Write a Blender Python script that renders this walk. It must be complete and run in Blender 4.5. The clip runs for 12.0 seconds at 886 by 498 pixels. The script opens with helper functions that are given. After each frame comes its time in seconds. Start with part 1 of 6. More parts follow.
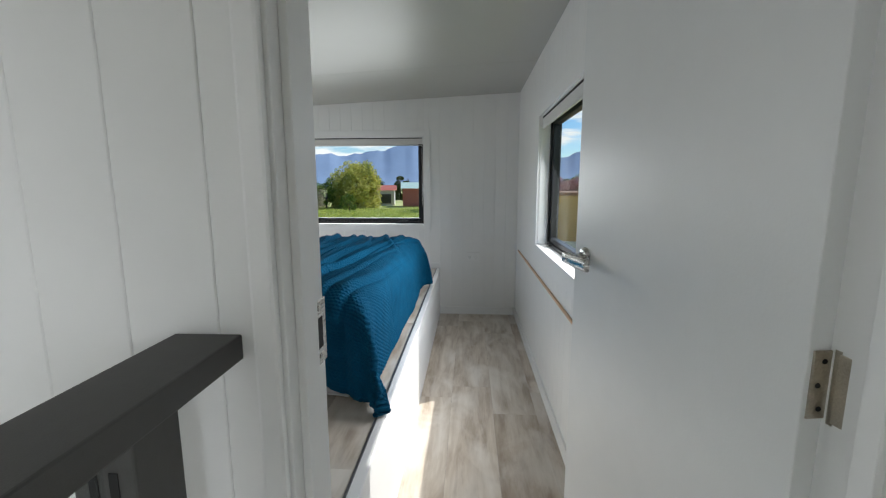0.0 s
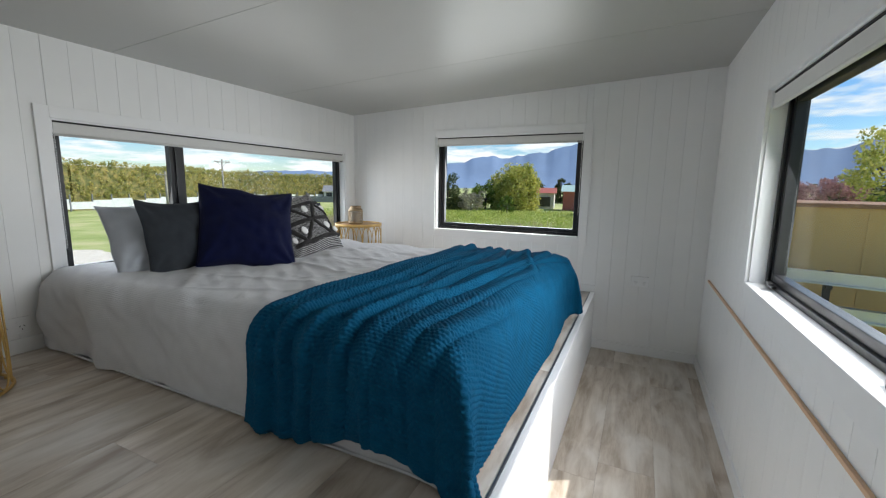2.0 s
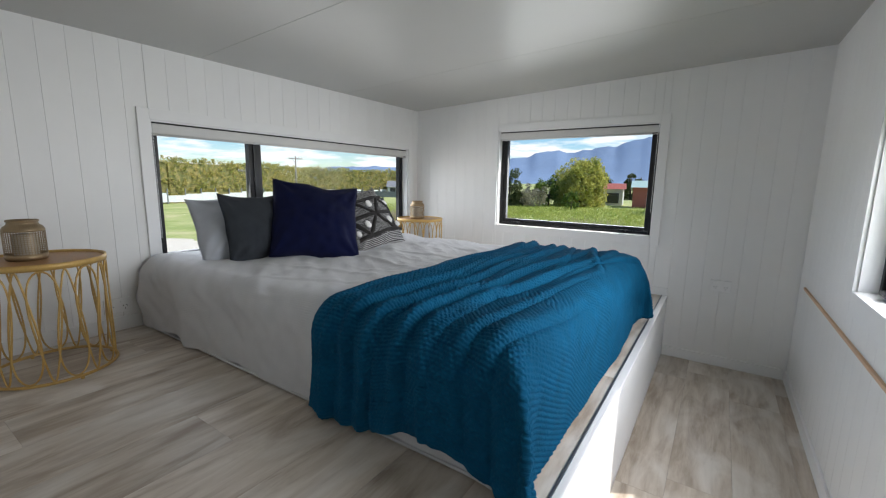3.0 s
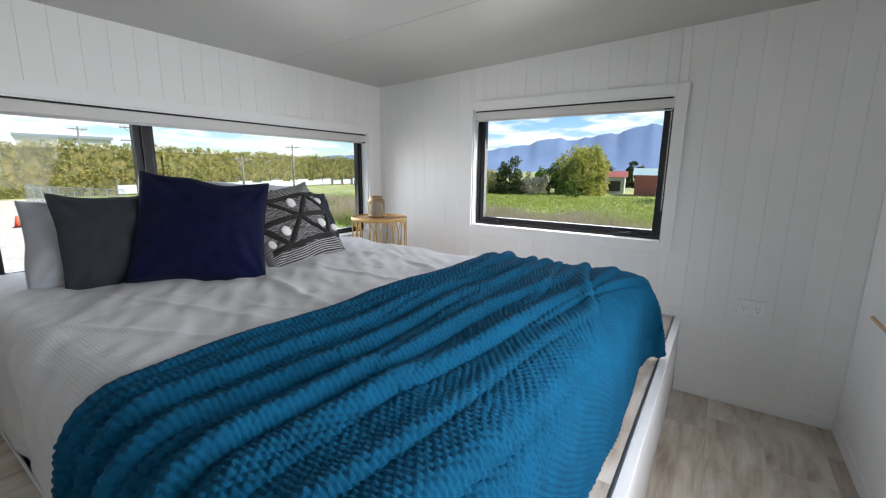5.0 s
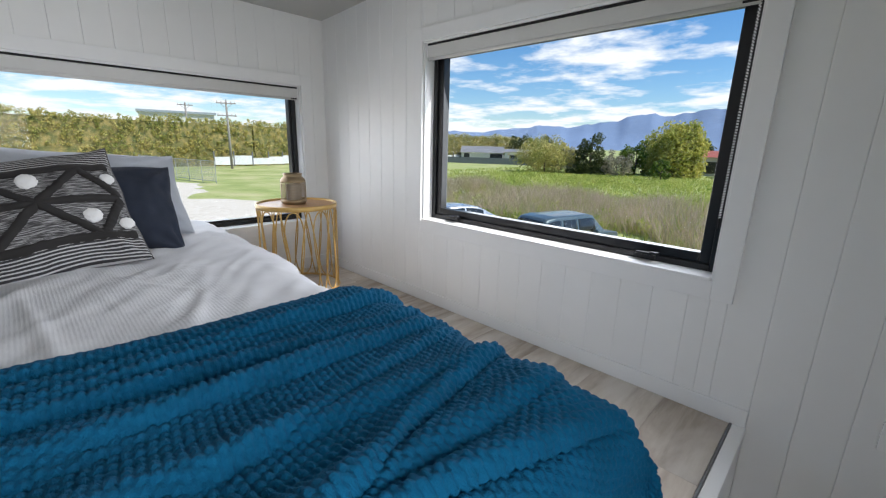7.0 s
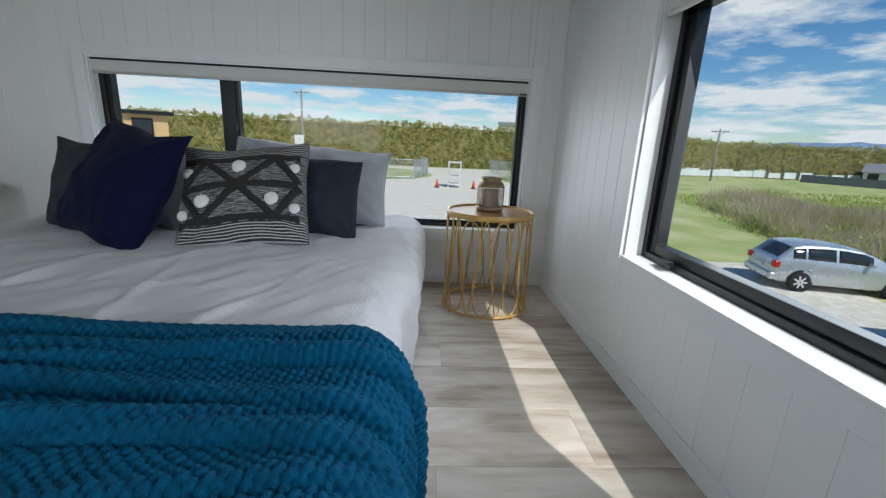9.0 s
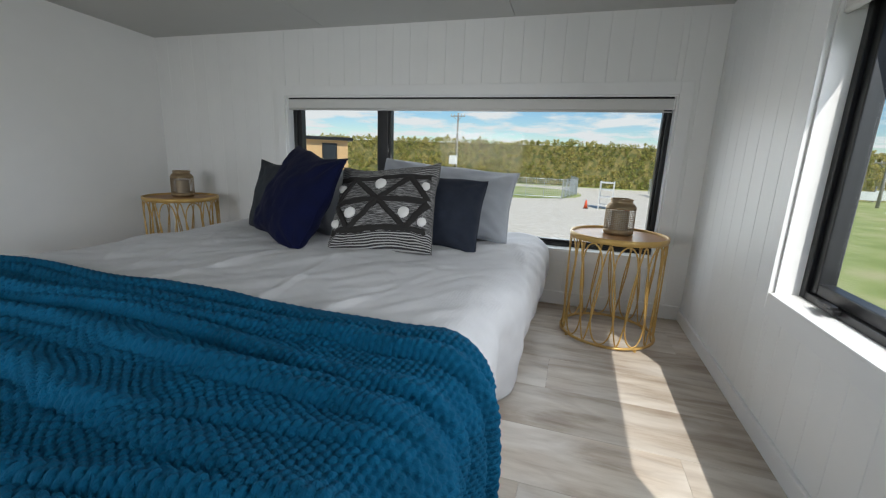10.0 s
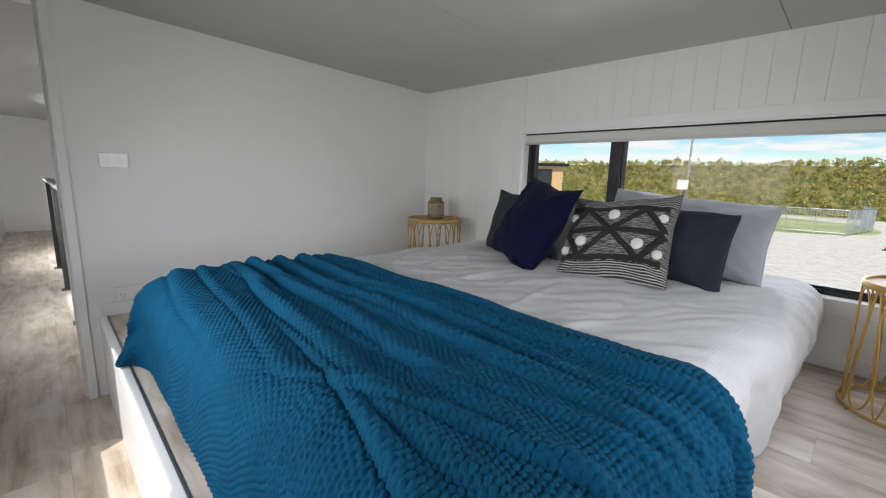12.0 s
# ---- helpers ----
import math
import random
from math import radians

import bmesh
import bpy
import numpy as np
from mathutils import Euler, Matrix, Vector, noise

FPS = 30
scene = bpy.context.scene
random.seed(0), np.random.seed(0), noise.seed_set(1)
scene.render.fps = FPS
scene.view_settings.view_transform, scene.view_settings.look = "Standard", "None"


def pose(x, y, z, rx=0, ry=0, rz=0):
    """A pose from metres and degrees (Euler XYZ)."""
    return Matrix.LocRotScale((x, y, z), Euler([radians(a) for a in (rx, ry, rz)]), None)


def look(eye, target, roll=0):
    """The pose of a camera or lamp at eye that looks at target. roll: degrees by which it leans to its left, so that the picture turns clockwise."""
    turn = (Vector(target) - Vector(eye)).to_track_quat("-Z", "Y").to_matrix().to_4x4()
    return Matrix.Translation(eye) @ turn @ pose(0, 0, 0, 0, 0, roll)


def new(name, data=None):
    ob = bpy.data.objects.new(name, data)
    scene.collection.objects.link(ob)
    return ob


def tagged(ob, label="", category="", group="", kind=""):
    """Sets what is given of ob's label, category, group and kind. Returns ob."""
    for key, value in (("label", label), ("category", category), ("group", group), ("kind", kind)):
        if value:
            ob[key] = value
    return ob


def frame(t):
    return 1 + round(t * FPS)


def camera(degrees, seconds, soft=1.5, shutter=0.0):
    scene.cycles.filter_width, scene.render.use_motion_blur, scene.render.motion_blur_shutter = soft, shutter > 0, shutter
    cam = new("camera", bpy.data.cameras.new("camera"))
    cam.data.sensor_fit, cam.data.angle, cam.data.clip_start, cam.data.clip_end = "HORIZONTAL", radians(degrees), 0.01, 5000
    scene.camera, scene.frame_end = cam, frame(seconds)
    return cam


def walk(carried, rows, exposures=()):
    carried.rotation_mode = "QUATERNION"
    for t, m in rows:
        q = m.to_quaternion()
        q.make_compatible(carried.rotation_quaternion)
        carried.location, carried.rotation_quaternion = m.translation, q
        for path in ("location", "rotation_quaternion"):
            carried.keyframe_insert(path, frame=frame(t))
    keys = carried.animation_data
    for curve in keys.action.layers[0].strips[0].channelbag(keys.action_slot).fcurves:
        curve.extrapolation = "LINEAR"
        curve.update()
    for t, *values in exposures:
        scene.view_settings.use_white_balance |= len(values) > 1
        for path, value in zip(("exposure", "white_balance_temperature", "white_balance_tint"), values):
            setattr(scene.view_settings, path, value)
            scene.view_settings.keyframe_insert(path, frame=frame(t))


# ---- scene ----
cam = camera(94.2, 12.0, soft=1.2)
PATH = [
    (0, (0.117, 0.215, 1.2), (-0.01, 2.188, 0.898), -0.1),
    (0.5, (0.116, 0.476, 1.207), (-0.139, 2.438, 0.908), 0.3),
    (1, (0.096, 0.628, 1.210), (-0.345, 2.558, 0.917), 0.6),
    (1.5, (0.090, 0.701, 1.218), (-0.547, 2.573, 0.922), 0.95),
    (2, (0.103, 0.721, 1.215), (-0.741, 2.508, 0.918), 0.9),
    (2.5, (0.089, 0.721, 1.212), (-0.913, 2.425, 0.909), 0.9),
    (2.7, (0.092, 0.717, 1.211), (-0.963, 2.389, 0.905), 0.8),
    (4.3, (-0.005, 1.071, 1.235), (-1.146, 2.673, 0.868), 0.9),
    (4.5, (-0.05, 1.125, 1.223), (-1.159, 2.75, 0.864), 1.0),
    (5, (-0.042, 1.414, 1.233), (-1.135, 3.046, 0.856), 0.7),
    (5.5, (-0.029, 1.723, 1.235), (-1.117, 3.351, 0.831), 0.7),
    (6, (-0.076, 2.024, 1.251), (-1.185, 3.629, 0.811), 0.8),
    (6.5, (-0.057, 2.329, 1.212), (-1.244, 3.872, 0.754), 1.3),
    (6.7, (-0.062, 2.459, 1.204), (-1.308, 3.951, 0.734), 1.3),
    (8.3, (-0.147, 3.224, 1.194), (-1.966, 3.867, 0.668), 3.0),
    (8.5, (-0.183, 3.258, 1.176), (-2.05, 3.755, 0.658), 3.0),
    (9, (-0.231, 3.323, 1.184), (-2.165, 3.431, 0.684), 2.8),
    (9.5, (-0.225, 3.375, 1.185), (-2.151, 3.118, 0.712), 2.6),
    (10, (-0.187, 3.43, 1.192), (-2.052, 2.856, 0.75), 2.3),
    (10.5, (-0.133, 3.444, 1.204), (-1.901, 2.607, 0.789), 2.2),
    (11, (-0.095, 3.446, 1.207), (-1.746, 2.388, 0.816), 2.0),
    (11.5, (-0.055, 3.43, 1.213), (-1.576, 2.186, 0.841), 1.8),
    (12, (-0.01, 3.419, 1.22), (-1.382, 2.008, 0.86), 1.6),
]
EXPOSURES = [(0, 0.0, 6400, 10), (0.5, -0.05, 6400, 10), (1, 0.0, 6400, 10), (2.5, 0.08, 6450, 12), (4.5, 0.27, 6400, 14), (6.5, 0.2, 6400, 15), (8.5, -0.48, 6050, 9), (10, -0.36, 6400, 10), (12, -0.08, 6600, 14)]
walk(cam, [(t, look(eye, target, roll)) for t, eye, target, roll in PATH], EXPOSURES)

# ---- world and sun ----
SUN_WAY = Vector((-1.0, -0.55, -1.38)).normalized()     # the way the sunlight travels
GROUND = -2.5
world = bpy.data.worlds.new("sky")
scene.world = world
world.use_nodes = True
wn, wl = world.node_tree.nodes, world.node_tree.links
wn.clear()
w_out = wn.new("ShaderNodeOutputWorld")
w_bg = wn.new("ShaderNodeBackground")
w_sky = wn.new("ShaderNodeTexSky")
w_sky.sky_type, w_sky.sun_disc = "NISHITA", False
w_sky.sun_elevation = math.asin(-SUN_WAY.z)
w_sky.sun_rotation = math.atan2(-SUN_WAY.x, -SUN_WAY.y)
w_sky.air_density, w_sky.dust_density, w_sky.ozone_density = 1.0, 0.15, 4.5
w_co = wn.new("ShaderNodeTexCoord")
w_sep = wn.new("ShaderNodeSeparateXYZ")
wl.new(w_co.outputs["Generated"], w_sep.inputs[0])
w_add = wn.new("ShaderNodeMath"); w_add.operation = "ADD"; w_add.inputs[1].default_value = 0.10
wl.new(w_sep.outputs["Z"], w_add.inputs[0])
w_abs = wn.new("ShaderNodeMath"); w_abs.operation = "MAXIMUM"; w_abs.inputs[1].default_value = 0.04
wl.new(w_add.outputs[0], w_abs.inputs[0])
w_dx = wn.new("ShaderNodeMath"); w_dx.operation = "DIVIDE"
w_dy = wn.new("ShaderNodeMath"); w_dy.operation = "DIVIDE"
wl.new(w_sep.outputs["X"], w_dx.inputs[0]); wl.new(w_abs.outputs[0], w_dx.inputs[1])
wl.new(w_sep.outputs["Y"], w_dy.inputs[0]); wl.new(w_abs.outputs[0], w_dy.inputs[1])
w_comb = wn.new("ShaderNodeCombineXYZ")
wl.new(w_dx.outputs[0], w_comb.inputs[0]); wl.new(w_dy.outputs[0], w_comb.inputs[1])
w_noise = wn.new("ShaderNodeTexNoise")
w_noise.inputs["Scale"].default_value, w_noise.inputs["Detail"].default_value = 1.15, 9.0
w_noise.inputs["Roughness"].default_value = 0.58
wl.new(w_comb.outputs[0], w_noise.inputs["Vector"])
w_ramp = wn.new("ShaderNodeValToRGB")
w_ramp.color_ramp.elements[0].position, w_ramp.color_ramp.elements[1].position = 0.415, 0.53
w_thin = wn.new("ShaderNodeMath"); w_thin.operation = "MULTIPLY_ADD"; w_thin.inputs[1].default_value = -0.36
wl.new(w_sep.outputs["Z"], w_thin.inputs[0]); wl.new(w_noise.outputs["Fac"], w_thin.inputs[2])
wl.new(w_thin.outputs[0], w_ramp.inputs[0])
w_mix = wn.new("ShaderNodeMix"); w_mix.data_type = "RGBA"
w_mix.inputs["B"].default_value = (7.6, 7.7, 7.9, 1)
wl.new(w_ramp.outputs[0], w_mix.inputs["Factor"])
w_deep = wn.new("ShaderNodeHueSaturation")
w_deep.inputs["Saturation"].default_value = 1.22
wl.new(w_sky.outputs[0], w_deep.inputs["Color"])
wl.new(w_deep.outputs[0], w_mix.inputs["A"])
w_bg.inputs["Strength"].default_value = 0.14
wl.new(w_mix.outputs["Result"], w_bg.inputs["Color"])
wl.new(w_bg.outputs[0], w_out.inputs[0])

sun_data = bpy.data.lights.new("sun", "SUN")
sun_data.energy, sun_data.angle, sun_data.color = 5.0, radians(0.53), (1.0, 0.96, 0.89)
sun = new("sun", sun_data)
sun.matrix_world = look((20, 12, 30), Vector((20, 12, 30)) + SUN_WAY)


def window_light(x, y, z, wide, high, way, watts):
    """The sky's light coming in through a window's opening."""
    d = bpy.data.lights.new("window_light", "AREA")
    d.shape, d.size, d.size_y, d.energy, d.color = "RECTANGLE", wide, high, watts, (0.955, 0.98, 1.0)
    d.spread = radians(135)
    ob = new("window_light", d)
    ob.matrix_world = look((x, y, z), Vector((x, y, z)) + Vector(way))
    return ob


LIGHT_HEAD, LIGHT_FAR, LIGHT_RIGHT, LIGHT_HALL = 9, 9, 15, 42
window_light(-2.50, 2.78, 1.09, 2.0, 0.66, (1, 0, -0.30), LIGHT_HEAD)
window_light(-0.91, 4.11, 1.20, 1.12, 0.66, (-0.1, -1, -0.38), LIGHT_FAR)
window_light(0.66, 2.22, 1.20, 1.12, 0.66, (-1, 0.02, -0.42), LIGHT_RIGHT)
window_light(0.66, -1.05, 1.20, 0.7, 0.66, (-1, 0, -0.40), LIGHT_HALL)
window_light(0.66, -3.75, 1.20, 0.7, 0.66, (-1, 0, -0.40), LIGHT_HALL * 2)


# ---- materials ----
def material(name, color, rough=0.5, metal=0.0, scale=8.0, amount=0.12, bump=0.05, bump_scale=120.0, stretch=(1, 1, 1), spread=0.0, sheen=0.0, second=None, second_at=0.6, coat=0.0):
    """A surface with two scales of variation in its colour, a varying gloss and a fine relief."""
    m = bpy.data.materials.new(name)
    m.use_nodes = True
    n, l = m.node_tree.nodes, m.node_tree.links
    b = n["Principled BSDF"]
    b.inputs["Roughness"].default_value, b.inputs["Metallic"].default_value = rough, metal
    if sheen:
        b.inputs["Sheen Weight"].default_value = sheen
    if coat:
        b.inputs["Coat Weight"].default_value = coat
    co = n.new("ShaderNodeTexCoord")
    mp = n.new("ShaderNodeMapping")
    mp.inputs["Scale"].default_value = stretch
    l.new(co.outputs["Object"], mp.inputs["Vector"])
    big, small = n.new("ShaderNodeTexNoise"), n.new("ShaderNodeTexNoise")
    for node, sc, de in ((big, scale, 5.0), (small, scale * 9, 4.0)):
        node.inputs["Scale"].default_value, node.inputs["Detail"].default_value = sc, de
        l.new(mp.outputs[0], node.inputs["Vector"])
    mixn = n.new("ShaderNodeMath"); mixn.operation = "MULTIPLY_ADD"
    mixn.inputs[1].default_value = 0.45
    l.new(small.outputs["Fac"], mixn.inputs[0])
    half = n.new("ShaderNodeMath"); half.operation = "MULTIPLY"; half.inputs[1].default_value = 0.55
    l.new(big.outputs["Fac"], half.inputs[0])
    l.new(half.outputs[0], mixn.inputs[2])
    val = n.new("ShaderNodeMapRange")
    val.inputs["From Min"].default_value, val.inputs["From Max"].default_value = 0.3, 0.7
    val.inputs["To Min"].default_value, val.inputs["To Max"].default_value = 1 - amount, 1 + amount
    l.new(mixn.outputs[0], val.inputs["Value"])
    hsv = n.new("ShaderNodeHueSaturation")
    hsv.inputs["Color"].default_value = (*color, 1)
    if second:
        ramp = n.new("ShaderNodeValToRGB")
        ramp.color_ramp.elements[0].position, ramp.color_ramp.elements[1].position = second_at - 0.08, second_at + 0.08
        ramp.color_ramp.elements[0].color, ramp.color_ramp.elements[1].color = (*color, 1), (*second, 1)
        l.new(mixn.outputs[0], ramp.inputs[0])
        l.new(ramp.outputs[0], hsv.inputs["Color"])
    if spread:
        info = n.new("ShaderNodeObjectInfo")
        jump = n.new("ShaderNodeMapRange")
        jump.inputs["To Min"].default_value, jump.inputs["To Max"].default_value = 1 - spread, 1 + spread
        l.new(info.outputs["Random"], jump.inputs["Value"])
        mul = n.new("ShaderNodeMath"); mul.operation = "MULTIPLY"
        l.new(val.outputs[0], mul.inputs[0]); l.new(jump.outputs[0], mul.inputs[1])
        l.new(mul.outputs[0], hsv.inputs["Value"])
    else:
        l.new(val.outputs[0], hsv.inputs["Value"])
    l.new(hsv.outputs[0], b.inputs["Base Color"])
    rr = n.new("ShaderNodeMapRange")
    rr.inputs["To Min"].default_value, rr.inputs["To Max"].default_value = max(0.02, rough - 0.08), min(1, rough + 0.08)
    l.new(big.outputs["Fac"], rr.inputs["Value"])
    l.new(rr.outputs[0], b.inputs["Roughness"])
    if bump:
        fine = n.new("ShaderNodeTexNoise")
        fine.inputs["Scale"].default_value, fine.inputs["Detail"].default_value = bump_scale, 3.0
        l.new(mp.outputs[0], fine.inputs["Vector"])
        bp = n.new("ShaderNodeBump")
        bp.inputs["Strength"].default_value, bp.inputs["Distance"].default_value = bump, 0.01
        l.new(fine.outputs["Fac"], bp.inputs["Height"])
        l.new(bp.outputs[0], b.inputs["Normal"])
    return m


def plank_material(name):
    """Grey-washed oak vinyl planks, grain along y."""
    m = bpy.data.materials.new(name)
    m.use_nodes = True
    n, l = m.node_tree.nodes, m.node_tree.links
    b = n["Principled BSDF"]
    co, info = n.new("ShaderNodeNewGeometry"), n.new("ShaderNodeObjectInfo")
    off = n.new("ShaderNodeMath"); off.operation = "MULTIPLY"; off.inputs[1].default_value = 37.0
    l.new(info.outputs["Random"], off.inputs[0])
    comb = n.new("ShaderNodeCombineXYZ")
    for i in range(3):
        l.new(off.outputs[0], comb.inputs[i])
    add = n.new("ShaderNodeVectorMath"); add.operation = "ADD"
    l.new(co.outputs["Position"], add.inputs[0]); l.new(comb.outputs[0], add.inputs[1])
    mp = n.new("ShaderNodeMapping"); mp.inputs["Scale"].default_value = (9.0, 1.1, 1.0)
    l.new(add.outputs[0], mp.inputs["Vector"])
    grain = n.new("ShaderNodeTexNoise")
    grain.inputs["Scale"].default_value, grain.inputs["Detail"].default_value, grain.inputs["Roughness"].default_value = 2.2, 9.0, 0.62
    grain.inputs["Distortion"].default_value = 0.3
    l.new(mp.outputs[0], grain.inputs["Vector"])
    mp2 = n.new("ShaderNodeMapping"); mp2.inputs["Scale"].default_value = (3.2, 1.3, 1.0)
    l.new(add.outputs[0], mp2.inputs["Vector"])
    patch = n.new("ShaderNodeTexNoise")
    patch.inputs["Scale"].default_value, patch.inputs["Detail"].default_value, patch.inputs["Distortion"].default_value = 1.8, 7.0, 0.7
    l.new(mp2.outputs[0], patch.inputs["Vector"])
    r1 = n.new("ShaderNodeValToRGB")
    e = r1.color_ramp.elements
    e[0].position, e[0].color = 0.30, (0.30, 0.235, 0.175, 1)
    e[1].position, e[1].color = 0.72, (0.66, 0.60, 0.52, 1)
    mid = e.new(0.50); mid.color = (0.51, 0.44, 0.36, 1)
    l.new(grain.outputs["Fac"], r1.inputs[0])
    # brown smudges and knots under a broken coat of pale wash
    mp3 = n.new("ShaderNodeMapping"); mp3.inputs["Scale"].default_value = (5.5, 1.7, 1.0); mp3.inputs["Location"].default_value = (13, 7, 0)
    l.new(add.outputs[0], mp3.inputs["Vector"])
    smudge = n.new("ShaderNodeTexNoise")
    smudge.inputs["Scale"].default_value, smudge.inputs["Detail"].default_value, smudge.inputs["Distortion"].default_value = 1.5, 7.0, 0.9
    l.new(mp3.outputs[0], smudge.inputs["Vector"])
    r3 = n.new("ShaderNodeValToRGB")
    r3.color_ramp.elements[0].position, r3.color_ramp.elements[1].position = 0.52, 0.72
    r3.color_ramp.elements[1].color = (0.7, 0.7, 0.7, 1)
    l.new(smudge.outputs["Fac"], r3.inputs[0])
    brown = n.new("ShaderNodeMix"); brown.data_type = "RGBA"
    brown.inputs["B"].default_value = (0.29, 0.215, 0.155, 1)
    l.new(r3.outputs[0], brown.inputs["Factor"]); l.new(r1.outputs[0], brown.inputs["A"])
    r2 = n.new("ShaderNodeValToRGB")
    r2.color_ramp.elements[0].position, r2.color_ramp.elements[1].position = 0.46, 0.66
    l.new(patch.outputs["Fac"], r2.inputs[0])
    wash = n.new("ShaderNodeMix"); wash.data_type = "RGBA"
    wash.inputs["B"].default_value = (0.72, 0.68, 0.62, 1)
    fac = n.new("ShaderNodeMath"); fac.operation = "MULTIPLY"; fac.inputs[1].default_value = 0.72
    l.new(r2.outputs[0], fac.inputs[0]); l.new(fac.outputs[0], wash.inputs["Factor"])
    l.new(brown.outputs["Result"], wash.inputs["A"])
    hsv = n.new("ShaderNodeHueSaturation")
    jump = n.new("ShaderNodeMapRange")
    jump.inputs["To Min"].default_value, jump.inputs["To Max"].default_value = 0.88, 1.08
    l.new(info.outputs["Random"], jump.inputs["Value"]); l.new(jump.outputs[0], hsv.inputs["Value"])
    l.new(wash.outputs["Result"], hsv.inputs["Color"])
    l.new(hsv.outputs[0], b.inputs["Base Color"])
    b.inputs["Roughness"].default_value = 0.42
    bp = n.new("ShaderNodeBump"); bp.inputs["Strength"].default_value, bp.inputs["Distance"].default_value = 0.12, 0.004
    l.new(grain.outputs["Fac"], bp.inputs["Height"]); l.new(bp.outputs[0], b.inputs["Normal"])
    return m


def glass_material(name):
    m = bpy.data.materials.new(name)
    m.use_nodes = True
    n, l = m.node_tree.nodes, m.node_tree.links
    n.clear()
    out, mix = n.new("ShaderNodeOutputMaterial"), n.new("ShaderNodeMixShader")
    tr, gl, lw = n.new("ShaderNodeBsdfTransparent"), n.new("ShaderNodeBsdfGlossy"), n.new("ShaderNodeLayerWeight")
    pw, ml = n.new("ShaderNodeMath"), n.new("ShaderNodeMath")
    pw.operation, ml.operation = "POWER", "MULTIPLY_ADD"
    pw.inputs[1].default_value, ml.inputs[1].default_value, ml.inputs[2].default_value = 5.0, 0.25, 0.006
    tr.inputs["Color"].default_value = (0.95, 0.97, 0.96, 1)
    gl.inputs["Roughness"].default_value = 0.0
    l.new(lw.outputs["Facing"], pw.inputs[0]); l.new(pw.outputs[0], ml.inputs[0])
    l.new(ml.outputs[0], mix.inputs[0]); l.new(tr.outputs[0], mix.inputs[1]); l.new(gl.outputs[0], mix.inputs[2])
    l.new(mix.outputs[0], out.inputs[0])
    return m


def cloth_material(name, color, weave=900.0, depth=0.25, rough=0.9, sheen=0.3, rows=None, amount=0.10, direction=(1, 1, 1)):
    """Woven cloth: a thread relief on the mesh's own surface coordinates; rows: a puckered stripe every so many metres."""
    m = bpy.data.materials.new(name)
    m.use_nodes = True
    n, l = m.node_tree.nodes, m.node_tree.links
    b = n["Principled BSDF"]
    b.inputs["Roughness"].default_value, b.inputs["Sheen Weight"].default_value = rough, sheen
    b.inputs["Specular IOR Level"].default_value = 0.2
    uv = n.new("ShaderNodeUVMap"); uv.uv_map = "cloth"
    big = n.new("ShaderNodeTexNoise"); big.inputs["Scale"].default_value, big.inputs["Detail"].default_value = 14.0, 6.0
    l.new(uv.outputs[0], big.inputs["Vector"])
    val = n.new("ShaderNodeMapRange")
    val.inputs["From Min"].default_value, val.inputs["From Max"].default_value = 0.3, 0.7
    val.inputs["To Min"].default_value, val.inputs["To Max"].default_value = 1 - amount, 1 + amount
    l.new(big.outputs["Fac"], val.inputs["Value"])
    hsv = n.new("ShaderNodeHueSaturation"); hsv.inputs["Color"].default_value = (*color, 1)
    l.new(val.outputs[0], hsv.inputs["Value"]); l.new(hsv.outputs[0], b.inputs["Base Color"])
    thread = n.new("ShaderNodeTexNoise"); thread.inputs["Scale"].default_value, thread.inputs["Detail"].default_value = weave, 2.0
    l.new(uv.outputs[0], thread.inputs["Vector"])
    height = thread.outputs["Fac"]
    if rows:
        wave = n.new("ShaderNodeTexWave"); wave.bands_direction = "Y"
        wave.inputs["Scale"].default_value = 1 / rows / 3.18
        wave.inputs["Distortion"].default_value, wave.inputs["Detail Scale"].default_value = 2.0, 40.0
        l.new(uv.outputs[0], wave.inputs["Vector"])
        mul = n.new("ShaderNodeMath"); mul.operation = "MULTIPLY_ADD"; mul.inputs[1].default_value = 0.45
        l.new(wave.outputs["Fac"], mul.inputs[0]); l.new(thread.outputs["Fac"], mul.inputs[2])
        height = mul.outputs[0]
    bp = n.new("ShaderNodeBump"); bp.inputs["Strength"].default_value, bp.inputs["Distance"].default_value = depth, 0.003
    l.new(height, bp.inputs["Height"]); l.new(bp.outputs[0], b.inputs["Normal"])
    return m


WHITE = material("white_paint", (0.80, 0.80, 0.785), 0.45, scale=1.2, amount=0.02, bump=0.02, bump_scale=300, spread=0.012)
WHITE_GLOSS = material("white_gloss_paint", (0.80, 0.80, 0.79), 0.42, scale=2.0, amount=0.02, bump=0.02, bump_scale=200)
# Grey well below off-white: the ceiling's dimmer light is put into its colour.
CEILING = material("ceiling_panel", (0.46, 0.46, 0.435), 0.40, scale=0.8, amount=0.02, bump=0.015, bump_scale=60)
DOORWHITE = material("door_paint", (0.76, 0.77, 0.765), 0.36, scale=1.5, amount=0.025, bump=0.03, bump_scale=180)
BLACK = material("black_aluminium", (0.009, 0.009, 0.010), 0.36, scale=6, amount=0.2, bump=0.02)
RAILGREY = material("charcoal_powder_coat", (0.055, 0.053, 0.050), 0.5, scale=9, amount=0.12, bump=0.06, bump_scale=700)
PLANK = plank_material("washed_oak_plank")
NOSING = material("grey_aluminium", (0.22, 0.22, 0.23), 0.35, 0.8, scale=20, amount=0.1)
GLASS = glass_material("glass")
